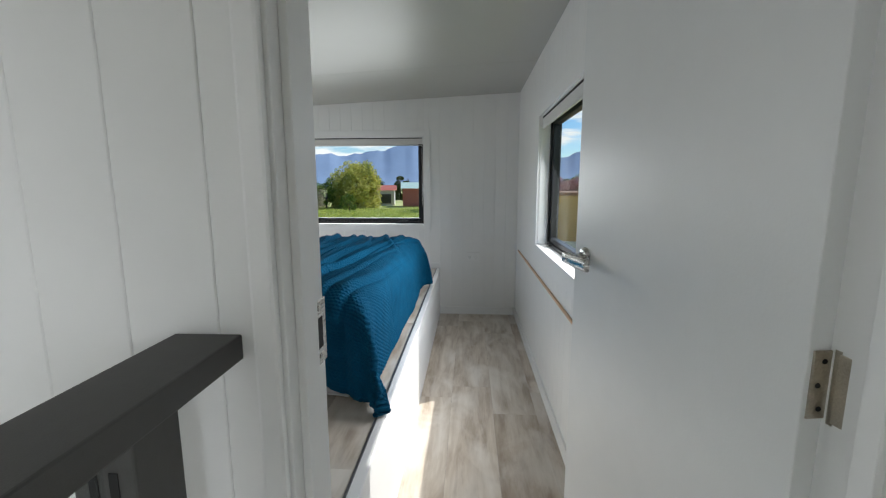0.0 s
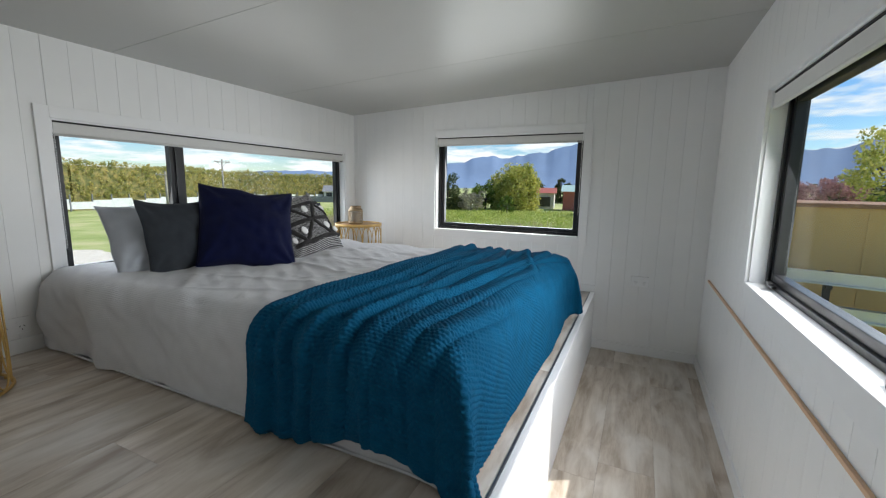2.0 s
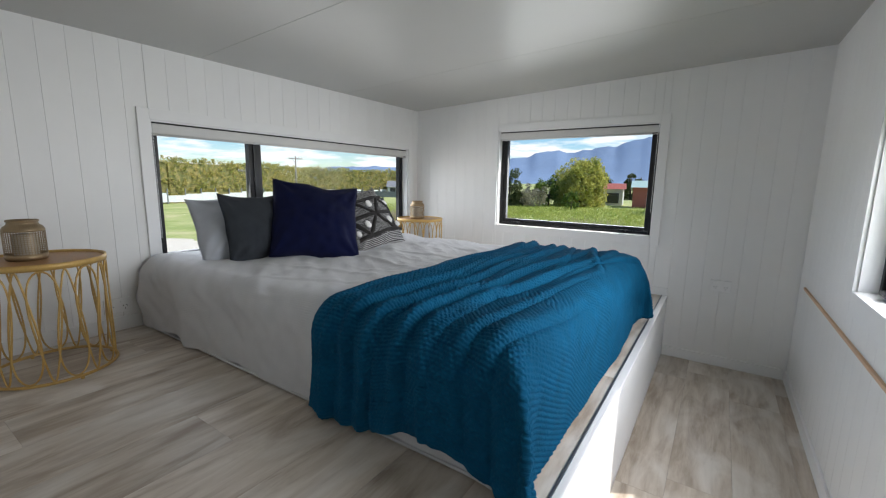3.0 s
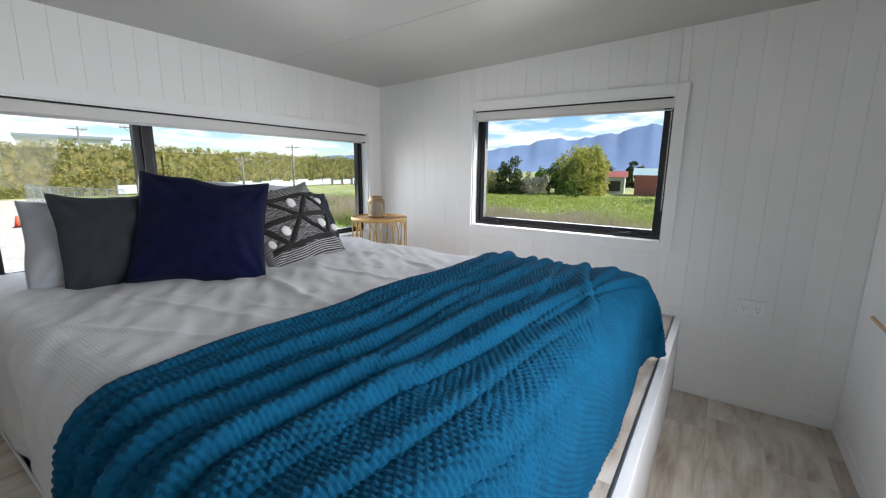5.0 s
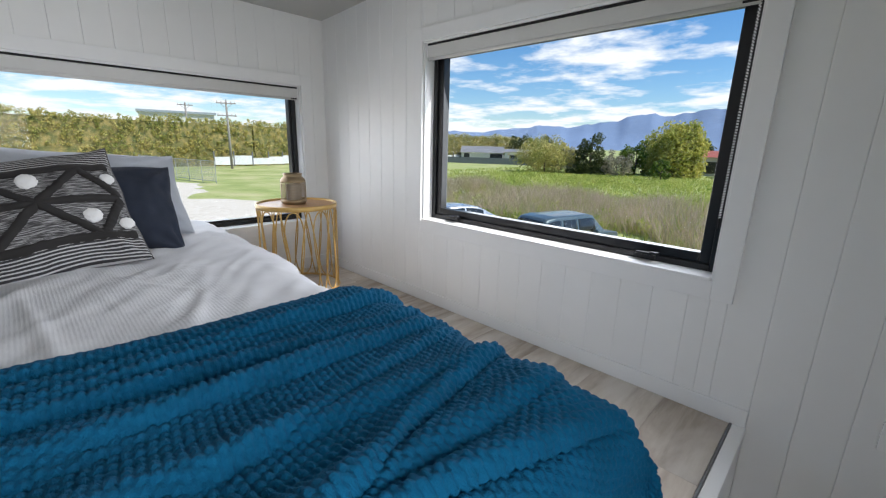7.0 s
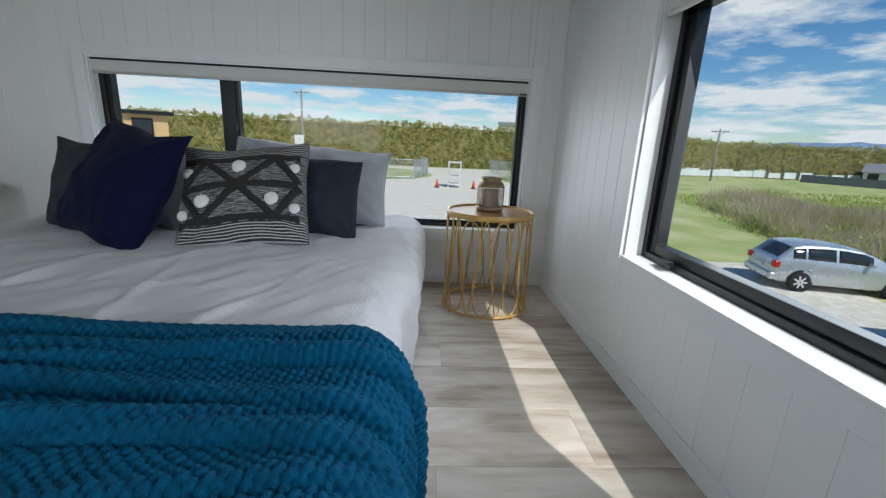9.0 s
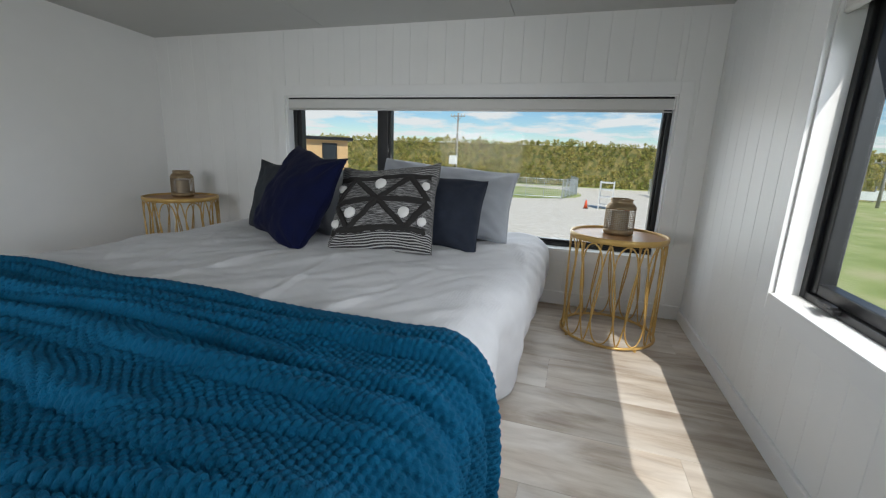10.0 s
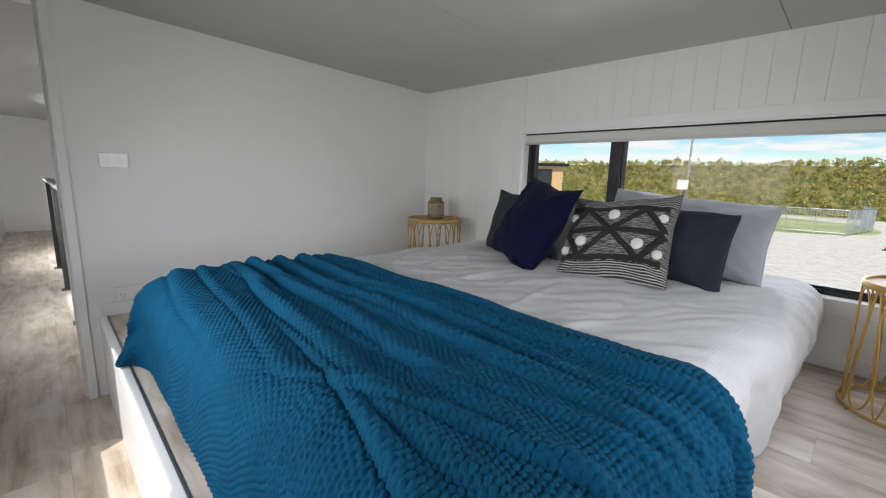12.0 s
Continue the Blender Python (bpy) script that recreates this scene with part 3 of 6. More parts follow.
def blind(name_label, m, w, h, chain_at=None):
    """A rolled-up roller blind hung at the head of a reveal."""
    ob = thing("roller_blind", name_label, "blind", m, group="roller blinds")
    bm = bmesh.new()
    tube(bm, [(0.022, 0.030, h - 0.036), (w - 0.022, 0.030, h - 0.036)], 0.020, 20)
    part("roll", bm, BLINDFAB, ob, "rolled pale fabric", True)
    bm = bmesh.new()
    prof = [(0.006, -0.018), (0.0055, -0.030), (0.006, -0.060), (0.009, -0.070), (0.016, -0.072), (0.016, -0.014)]
    a = [bm.verts.new((0.016, y, h + z)) for y, z in prof]
    b = [bm.verts.new((w - 0.016, y, h + z)) for y, z in prof]
    for i in range(6):
        bm.faces.new((a[i], a[(i + 1) % 6], b[(i + 1) % 6], b[i]))
    bm.faces.new(a); bm.faces.new(b)
    part("fabric", bm, BLINDFAB, ob, "pale blind fabric")
    bm = bmesh.new()
    tube(bm, [(0.018, 0.0115, h - 0.071), (w - 0.018, 0.0115, h - 0.071)], 0.0075, 12)
    part("bottom_rail", bm, BLINDFAB, ob, "slim bottom rail", True)
    # Added black strip that paints the dark recess above the rolled blind.
    part("gap_shade", boxed(0.016, w - 0.016, 0.004, 0.050, h - 0.0155, h - 0.0085, 0.001), DARKHOLE, ob, "black strip standing in for the shaded gap")
    for x in (0.009, w - 0.016):
        part("bracket", boxed(x, x + 0.006, 0.006, 0.050, h - 0.066, h - 0.008, 0.002), PLASTIC, ob, "white bracket")
    part("rail_end", boxed(w - 0.055, w - 0.020, 0.002, 0.006, h - 0.073, h - 0.067, 0.001), DARKHOLE, ob, "dark end cap")
    if chain_at is not None:
        bm = bmesh.new()
        z = h - 0.05
        while z > h - 0.62:
            for y in (0.018, 0.032):
                bmesh.ops.create_icosphere(bm, subdivisions=1, radius=0.0024, matrix=Matrix.Translation((chain_at, y, z)))
            z -= 0.0075
        part("chain", bm, PLASTIC, ob, "white bead chain")
        part("chain_weight", boxed(chain_at - 0.004, chain_at + 0.004, 0.014, 0.036, h - 0.65, h - 0.62, 0.002), DARKHOLE, ob, "dark chain weight")
    return ob


M_HEAD = pose(XL, HEADWIN[0], HEADWIN[2], 0, 0, 90)
M_FAR = pose(FARWIN[0], YF, FARWIN[2], 0, 0, 0)
M_SIDE = pose(XR, SIDEWIN[1], SIDEWIN[2], 0, 0, -90)
W_HEAD, H_HEAD = HEADWIN[1] - HEADWIN[0], HEADWIN[3] - HEADWIN[2]
W_FAR, H_FAR = FARWIN[1] - FARWIN[0], FARWIN[3] - FARWIN[2]
W_SIDE, H_SIDE = SIDEWIN[1] - SIDEWIN[0], SIDEWIN[3] - SIDEWIN[2]
window("window_1", M_HEAD, W_HEAD, H_HEAD, "long low black-framed window with one mullion", lights=((0, 0.296, True), (0.296, 1, False)))
window("window_2", M_FAR, W_FAR, H_FAR, "black-framed awning window in white reveal", catches=(0.16, 1.02))
window("window_3", M_SIDE, W_SIDE, H_SIDE, "black-framed awning window over the aisle", casing=0.075, catches=(0.13, 1.05))
for i, hw in enumerate(HALLWINS):
    window("window_%d" % (i + 4), pose(XR, hw[1], hw[2], 0, 0, -90), hw[1] - hw[0], hw[3] - hw[2], "black-framed window in the hall")
blind("long rolled-up pale roller blind in the window", M_HEAD, W_HEAD, H_HEAD, 0.022)
blind("rolled-up pale roller blind with a bead chain", M_FAR, W_FAR, H_FAR, W_FAR - 0.020)
blind("rolled-up pale roller blind over the aisle window", M_SIDE, W_SIDE, H_SIDE)


# ---- the door ----
bm = bmesh.new()
J0, J1, JT = DOORWAY[0], DOORWAY[1], DOORWAY[3]
box(bm, J0 - 0.02, J0, YDO - 0.004, YD + 0.004, 0, JT, 0.002)
box(bm, J1, J1 + 0.012, YDO - 0.004, YD + 0.004, 0, JT, 0.002)
box(bm, J0 - 0.02, J1 + 0.012, YDO - 0.004, YD + 0.004, JT, JT + 0.02, 0.002)
door_frame = tagged(part("door_1_frame", bm, WHITE_GLOSS), "white painted door jamb", "door frame", kind="structure")
bm = bmesh.new()
box(bm, J0, J0 + 0.010, YDO + 0.018, YD - 0.040, 0, JT, 0.002)
box(bm, J1 - 0.010, J1, YDO + 0.010, YD - 0.062, 0, JT, 0.002)
part("door_stop", bm, WHITE_GLOSS, door_frame, "white stop bead")
bm = bmesh.new()
box(bm, J0 - 0.030, J0 - 0.004, YDO - 0.016, YDO - 0.0045, 0, JT + 0.06, 0.004)
box(bm, J0 - 0.040, J0 - 0.004, YD + 0.0045, YD + 0.016, 0, JT + 0.06, 0.004)
box(bm, J0 - 0.004, J1, YDO - 0.016, YDO - 0.0045, JT + 0.006, JT + 0.06, 0.004)
part("architrave", bm, WHITE_GLOSS, door_frame, "white architrave")
bm = bmesh.new()
box(bm, J0 - 0.0005, J0 + 0.0022, YD - 0.030, YD + 0.0055, 0.977, 1.060, 0.001)
strike = part("strike_plate", bm, NICKEL, door_frame, "worn steel strike plate")
part("strike_hole", boxed(J0 + 0.0005, J0 + 0.0030, YD - 0.024, YD - 0.008, 0.999, 1.038), DARKHOLE, strike, "dark latch slot")
for z in (0.986, 1.051):
    bm = lathe(bmesh.new(), [(0.005, 0), (0.005, 0.0015), (0.003, 0.0022)], 14, m=pose(J0 + 0.0015, YD - 0.015, z, 0, 90, 0))
    part("screw", bm, NICKEL, strike, "crosshead screw")

OPEN = 8.5
LEAFW, LEAFT = 0.690, 0.032
door = thing("door_1", "plain white flush door standing wide open", "door", pose(J1 + 0.004, YD - 0.012, 0, 0, 0, OPEN), kind="structure")
part("leaf", boxed(-LEAFT, 0.0, 0.004, LEAFW, 0.008, JT - 0.003, 0.002), DOORWHITE, door, "smooth satin white leaf")
HZ, HY = 1.012, LEAFW - 0.066
handle = part("door_handle", lathe(bmesh.new(), [(0.0, 0.0105), (0.012, 0.0105), (0.019, 0.010), (0.026, 0.007), (0.0275, 0.003), (0.0275, 0.0)], 32, m=pose(-LEAFT, HY, HZ, 0, -90, 0)), NICKEL, door, "satin nickel lever handle", True)
bm = lathe(bmesh.new(), [(0.0125, 0.0), (0.0110, 0.014), (0.0105, 0.044), (0.009, 0.050)], 20, m=pose(-LEAFT - 0.006, HY, HZ, 0, -90, 0))
part("neck", bm, NICKEL, handle, "round neck", True)
bm = bmesh.new()
pts, rads = [], []
prev = None
for i in range(13):
    f = i / 12
    y = HY + 0.016 - 0.118 * f
    x = -LEAFT - 0.052 + 0.010 * math.sin(math.pi * f) * 0.4 + 0.012 * f ** 2
    hh = 0.0150 + 0.002 * math.sin(math.pi * f)
    ring = [bm.verts.new((x + dx, y, HZ + dz - 0.004 * f)) for dx, dz in ((-0.005, -hh * 0.8), (-0.006, 0), (-0.005, hh * 0.8), (0.0, hh), (0.005, hh * 0.8), (0.006, 0), (0.005, -hh * 0.8), (0.0, -hh))]
    if prev:
        for k in range(8):
            bm.faces.new((prev[k], prev[(k + 1) % 8], ring[(k + 1) % 8], ring[k]))
    else:
        bm.faces.new(ring)
    prev = ring
bm.faces.new(prev)
part("lever", bm, NICKEL, handle, "flat curved lever", True)
part("latch_plate", boxed(-LEAFT + 0.005, -0.005, LEAFW - 0.001, LEAFW + 0.002, HZ - 0.03, HZ + 0.03, 0.001), NICKEL, door, "latch face plate")
for z in (0.22, 0.965, 1.72):
    bm = bmesh.new()
    tube(bm, [(-0.001, -0.007, z - 0.046), (-0.001, -0.007, z + 0.046)], 0.0062, 14)
    hinge = part("hinge", bm, BRASSHINGE, door, "tarnished steel butt hinge", True)
    part("hinge_leaf", boxed(-0.026, 0.0, 0.0012, 0.0042, z - 0.043, z + 0.043, 0.001), BRASSHINGE, hinge, "door-side plate")
    bm = boxed(-0.0075, -0.0045, -0.042, -0.009, z - 0.043, z + 0.043, 0.001)
    part("hinge_leaf", bm, BRASSHINGE, hinge, "frame-side plate")
    for y, sz in ((0.013, -0.03), (0.018, 0.0), (0.013, 0.03)):
        bm = lathe(bmesh.new(), [(0.0035, 0), (0.003, 0.001)], 10, m=pose(-y, 0.0008, z + sz, 90, 0, 0))
        part("screw", bm, DARKHOLE, hinge, "countersunk screw")


# ---- the hall's balustrade ----
RX = -0.156
rail = thing("balustrade", "charcoal powder-coated stair balustrade against the wall", "railing", Matrix.Translation((RX, YDO, 0)) @ pose(0, 0, 0, 0, 0, 1.4) @ Matrix.Translation((-RX, -YDO, 0)))
part("top_rail", boxed(RX - 0.036, RX + 0.036, -3.2, YDO - 0.0015, 1.020, 1.047, 0.002), RAILGREY, rail, "flat charcoal handrail")
for y in (0.475, -0.75, -1.97, -3.15):
    bm = bmesh.new()
    box(bm, RX - 0.025, RX + 0.025, y, y + 0.05, 0.0, 1.0195, 0.002)
    post = part("post", bm, RAILGREY, rail, "square slotted post")
    for dx in (-0.012, 0.004):
        part("slot", boxed(RX + dx, RX + dx + 0.007, y - 0.0008, y + 0.002, 0.02, 0.99), DARKHOLE, post, "dark glazing slot")
    part("base_plate", boxed(RX - 0.05, RX + 0.05, y - 0.025, y + 0.075, 0.0, 0.008, 0.002), RAILGREY, post, "square base plate")
for y0, y1 in ((-3.095, -1.975), (-1.915, -0.755), (-0.695, 0.47)):
    pane = part("glass_panel", boxed(RX - 0.005, RX + 0.005, y0, y1, 0.06, 0.995, 0.001), GLASS, rail, "clear glass infill panel")
    pane.visible_shadow = False


# ---- sockets and switch ----
def socket(label, m):
    """A double power point. Local x along the wall, y out of the wall, z up."""
    ob = thing("power_socket", label, "socket", m, group="power sockets")
    part("plate", boxed(-0.058, 0.058, 0, 0.011, -0.037, 0.037, 0.002), PLASTIC, ob, "white plastic plate")
    for x in (-0.029, 0.029):
        for dx, dz, t in ((-0.0075, -0.004, 30), (0.0075, -0.004, -30), (0, -0.019, 0)):
            bm = boxed(-0.0012, 0.0012, 0.0105, 0.0117, -0.004, 0.004)
            bmesh.ops.transform(bm, matrix=pose(x + dx, 0, dz, 0, t, 0), verts=bm.verts)
            part("slot", bm, DARKHOLE, ob, "dark pin slot")
        part("rocker", boxed(x - 0.007 + 0.012, x + 0.019, 0.011, 0.015, 0.010, 0.023, 0.002), PLASTIC, ob, "white rocker")
    return ob


socket("white double power socket low on the wall", pose(0.151, YF - 0.0, 0.555, 0, 0, 180))
socket("white double power socket beside the bed", pose(XL, 1.50, 0.565, 0, 0, -90))
socket("white double power socket on the partition", pose(-0.29, YD, 0.545, 0, 0, 0))
sw = thing("light_switch", "white horizontal switch plate on the partition", "switch", pose(-0.285, YD, 1.24))
part("plate", boxed(-0.058, 0.058, 0, 0.016, -0.037, 0.037, 0.003), PLASTIC, sw, "white plastic plate")
for x in (-0.025, 0.025):
    part("rocker", boxed(x - 0.008, x + 0.008, 0.016, 0.020, -0.012, 0.012, 0.002), PLASTIC, sw, "white rocker")


# ---- the bed ----
BX, BY0, BY1, BTOP = -0.36, 1.66, 3.22, 0.775
bed = thing("bed", "low double bed made up in pale grey", "bed", pose(0, 0, 0))
part("base", boxed(XL + 0.03, BX - 0.02, BY0 + 0.03, BY1 - 0.03, PLAT + 0.002, 0.56, 0.03), SHEET, bed, "pale upholstered base")
bm = boxed(XL + 0.02, BX, BY0, BY1, 0.50, BTOP - 0.02, 0.06)
part("mattress", bm, SHEET, bed, "white mattress", True)


def fold_noise(a, b, seed, scale):
    """A cheap smooth noise of two arrays."""
    rng = np.random.RandomState(seed)
    out = np.zeros_like(a)
    for k in range(9):
        f, g = rng.uniform(-1, 1, 2) * scale * (1 + k * 0.35)
        out += np.sin(a * f + b * g + rng.uniform(0, 6.28)) / (1 + k * 0.35)
    return out / 3.2


def edge_drop(e, r):
    """Along a cloth past a rounded edge: how far out it has gone and how far down."""
    q = r * math.pi / 2
    ang = np.clip(e / r, 0, math.pi / 2)
    out = np.where(e < 0, e, r * np.sin(ang))
    down = np.where(e < 0, 0, r * (1 - np.cos(ang)) + np.maximum(e - q, 0))
    return out, down


def drape(S, T, foot, near, far, top, r, low, swing=0.16, lean=0.22):
    """Lays a cloth with surface coordinates S (towards the foot) and T (across) over the bed."""
    ox, dx = edge_drop(S - (foot - r), r)
    on, dn = edge_drop((near + r) - T, r)
    of, df = edge_drop(T - (far - r), r)
    x = foot - r + ox
    mid = (near + far) / 2
    y = np.where(T < mid, near + r - on, far - r + of)
    d = np.sqrt(dx ** 2 + np.maximum(dn, df) ** 2)
    # a hanging corner swings out a little
    both = np.minimum(dx, np.maximum(dn, df))
    x = x + lean * both
    y = y + np.where(T < mid, -swing, 0.16) * both
    z = np.maximum(top - d, low)
    return np.stack([x, y, z], -1)


def lifted(P, height):
    """Pushes a sheet of points out along its own normals."""
    nrm = np.cross(np.gradient(P, axis=0), np.gradient(P, axis=1))
    nrm /= np.linalg.norm(nrm, axis=-1, keepdims=True) + 1e-9
    if nrm[nrm.shape[0] // 3, nrm.shape[1] // 2, 2] < 0:
        nrm = -nrm
    return P + nrm * height[..., None], nrm


def cloth(name, S, T, P, height, mat, parent, label, thick=0.0):
    """Links a draped sheet of some thickness."""
    Q, nrm = lifted(P, height)
    a, b = S.shape
    idx = np.arange(a * b).reshape(a, b)
    faces = np.stack([idx[:-1, :-1], idx[1:, :-1], idx[1:, 1:], idx[:-1, 1:]], -1).reshape(-1, 4)
    uv = np.stack([S, T], -1).reshape(-1, 2)
    verts = Q.reshape(-1, 3)
    if thick:
        under = (P + nrm * (height[..., None] - thick)).reshape(-1, 3)
        rim = np.concatenate([idx[0, :], idx[1:, -1], idx[-1, -2::-1], idx[-2:0:-1, 0]])
        nxt = np.roll(rim, -1)
        side = np.stack([rim, nxt, nxt + a * b, rim + a * b], -1)
        faces = np.concatenate([faces, faces[:, ::-1] + a * b, side])
        verts, uv = np.concatenate([verts, under]), np.concatenate([uv, uv])
    return mesh_from(name, verts, faces.tolist(), mat, parent, label, uv=uv)


def duvet():
    s, t = np.linspace(-2.37, -0.30, 190), np.linspace(1.60 - 0.33, 3.27 + 0.30, 250)
    S, T = np.meshgrid(s, t, indexing="ij")
    hem = 0.022 * fold_noise(S, S * 0, 3, 7)
    P = drape(S, T + np.where(T < 1.7, hem - 0.055 * np.clip((S + 0.95) / 0.2, 0, 1) * np.clip((1.7 - T) / 0.3, 0, 1), -hem), -0.325, 1.60, 3.27, 0.800, 0.10, PLAT + 0.012)
    # towards the pillows the far side bulges out over the platform
    swell = np.clip((-1.05 - S) / 0.9, 0, 1) * np.clip((T - 3.08) / 0.16, 0, 1)
    P[..., 1] += 0.066 * swell * swell * (3 - 2 * swell) * np.clip((P[..., 2] - PLAT) / 0.2, 0.15, 1)
    h = 0.014 * fold_noise(S, T, 11, 9) + 0.005 * np.abs(fold_noise(S, T * 0.6, 5, 22)) + 0.0045 * fold_noise(S, T, 8, 55)
    # creases that fan out from the cushions
    for cs, ct, ang, amp, wid in ((-1.35, 2.0, 0.3, 0.010, 0.02), (-1.30, 2.3, -0.2, 0.012, 0.025), (-1.25, 2.62, 0.1, 0.010, 0.02), (-1.15, 2.9, -0.35, 0.010, 0.022), (-1.28, 1.82, 0.5, 0.009, 0.018), (-1.5, 3.12, -0.6, 0.008, 0.02), (-1.9, 3.2, 0.2, 0.010, 0.02)):
        across = -(S - cs) * math.sin(ang) + (T - ct) * math.cos(ang)
        along = (S - cs) * math.cos(ang) + (T - ct) * math.sin(ang)
        h += 0.9 * amp * np.exp(-(across / (0.8 * wid)) ** 2 - (along / 0.24) ** 2)
    hang = np.clip(np.maximum(1.62 - T, T - 3.25) / 0.2, 0, 1)
    h += hang * (0.026 * fold_noise(S, T * 0.15, 21, 14) + 0.012 * np.clip((T - 3.25) / 0.2, 0, 1))
    rng = np.random.RandomState(15)
    for _ in range(70):
        cs, ct, ang = rng.uniform(-1.75, -0.95), rng.uniform(1.62, 3.25), rng.normal(0, 0.9)
        across = -(S - cs) * math.sin(ang) + (T - ct) * math.cos(ang)
        along = (S - cs) * math.cos(ang) + (T - ct) * math.sin(ang)
        h += rng.uniform(0.001, 0.0035) * np.exp(-(across / rng.uniform(0.008, 0.015)) ** 2 - (along / rng.uniform(0.04, 0.13)) ** 2)
    h = np.where(S > -0.93, np.minimum(h, 0.0) * 0.3 - 0.006, h)
    ob = cloth("duvet", S, T, P, h, DUVET, None, "", 0.02)
    edge, _ = lifted(P, h - 0.008)
    for row in (edge[:, 0], edge[:, -1]):
        part("hem", tube(bmesh.new(), [tuple(p) for p in row[::3]], 0.0045, 6), DUVET, ob, "stitched hem", True)
    return tagged(ob, "pale grey puckered cotton duvet spread over the bed", "duvet")


duvet()


def throw():
    ds = 0.0028
    s, t = np.arange(-0.985, 0.115, ds), np.arange(1.57 - 0.345, 3.30 + 0.37, ds)
    S, T = np.meshgrid(s, t, indexing="ij")
    edge = 0.022 * fold_noise(T, T * 0, 4, 5) * np.clip((-0.6 - S) / 0.4, 0, 1)
    hem = 0.018 * fold_noise(S, S * 0, 9, 8) + 0.085 * np.exp(-((S + 0.50) / 0.20) ** 2)
    P = drape(S + edge, T + np.where(T < 2.0, hem * np.clip((1.75 - T) / 0.4, 0, 1), -hem * 0.5), -0.240, 1.575, 3.30, 0.822, 0.115, PLAT + 0.018, 0.42, 0.28)
    h = np.full_like(S, 0.006) + 0.007 * fold_noise(S, T, 31, 6) + 0.003 * fold_noise(S, T, 33, 15)
    rng = np.random.RandomState(6)
    # long narrow folds across the bed: place, height, width, slant, middle and reach of the stretch that they run over
    folds = ((-0.945, 0.010, 0.016, 0.00, 2.4, 3.0), (-0.885, 0.018, 0.017, 0.01, 2.3, 2.6), (-0.825, 0.024, 0.018, -0.02, 2.2, 1.25),
             (-0.760, 0.020, 0.016, 0.02, 2.9, 0.9), (-0.705, 0.026, 0.019, 0.05, 2.2, 1.35), (-0.645, 0.017, 0.015, -0.04, 2.6, 0.8),
             (-0.580, 0.028, 0.020, 0.07, 2.2, 1.4), (-0.515, 0.018, 0.015, 0.03, 1.8, 0.6), (-0.455, 0.024, 0.020, 0.09, 2.5, 1.2),
             (-0.385, 0.014, 0.017, 0.05, 2.0, 0.8), (-0.315, 0.012, 0.020, 0.05, 1.8, 0.7), (-0.57, 0.017, 0.013, -0.16, 2.95, 0.42),
             (-0.72, 0.018, 0.013, -0.12, 3.05, 0.45), (-0.42, 0.016, 0.014, -0.24, 3.0, 0.40), (-0.34, 0.014, 0.015, 0.18, 2.9, 0.45),
             (-0.66, 0.014, 0.012, 0.20, 1.75, 0.35), (-0.84, 0.013, 0.012, -0.14, 2.9, 0.4))
    for c, amp, wid, slant, mid, reach in folds:
        ph, ph2 = rng.uniform(0, 6.28, 2)
        line = c + slant * (T - mid) + 0.016 * np.sin(T * 3.1 + ph) + 0.007 * np.sin(T * 8.0 + ph2)
        swell = (0.72 + 0.28 * np.sin(T * 2.3 + ph2)) * np.exp(-((T - mid) / reach) ** 4)
        d = (S - line) / wid
        h += amp * swell * np.where(d > 0, np.exp(-np.abs(d) ** 2.2), np.exp(-np.abs(d / 1.35) ** 1.9))
        h -= 0.007 * swell * np.exp(-((S - line - 1.55 * wid) / (0.5 * wid)) ** 2)
    # pleats in the hanging sides
    hang = np.clip(np.maximum(1.66 - T, T - 3.22) / 0.22, 0, 1)
    f1 = fold_noise(S, T * 0.1, 41, 24)
    h += hang * (0.024 * np.sign(f1) * np.abs(f1) ** 0.8 + 0.010 * fold_noise(S, T * 0.1, 43, 52))
    foot = np.clip((S + 0.30) / 0.25, 0, 1)
    h += foot * 0.012 * fold_noise(T, S * 0.2, 44, 9)
    base, _ = lifted(P, h)
    # honeycomb pile, laid out along the folded cloth itself
    step = np.linalg.norm(np.diff(base, axis=0), axis=-1)
    A = np.concatenate([np.zeros((1, step.shape[1])), np.cumsum(step, axis=0)])
    row = np.floor(T / 0.0130)
    u = (A + np.mod(row, 2) * 0.0082) / 0.0164
    pile = np.abs(np.cos(math.pi * (np.mod(u, 1) - 0.5)) * np.cos(math.pi * (np.mod(T / 0.0130, 1) - 0.5)))
    rim = np.clip(np.minimum(np.minimum(S - s[0], s[-1] - S), np.minimum(T - t[0], t[-1] - T)) / 0.03, 0, 1)
    tuft = 0.0070 * (0.25 + 0.75 * rim) * pile ** 0.55 + 0.0014 * rim * fold_noise(S, T, 91, 320)
    ob = cloth("throw_blanket", S, T, base, tuft, TEAL, None, "", 0.010)
    return tagged(ob, "teal honeycomb fleece throw draped over the bed's foot", "blanket")


throw()


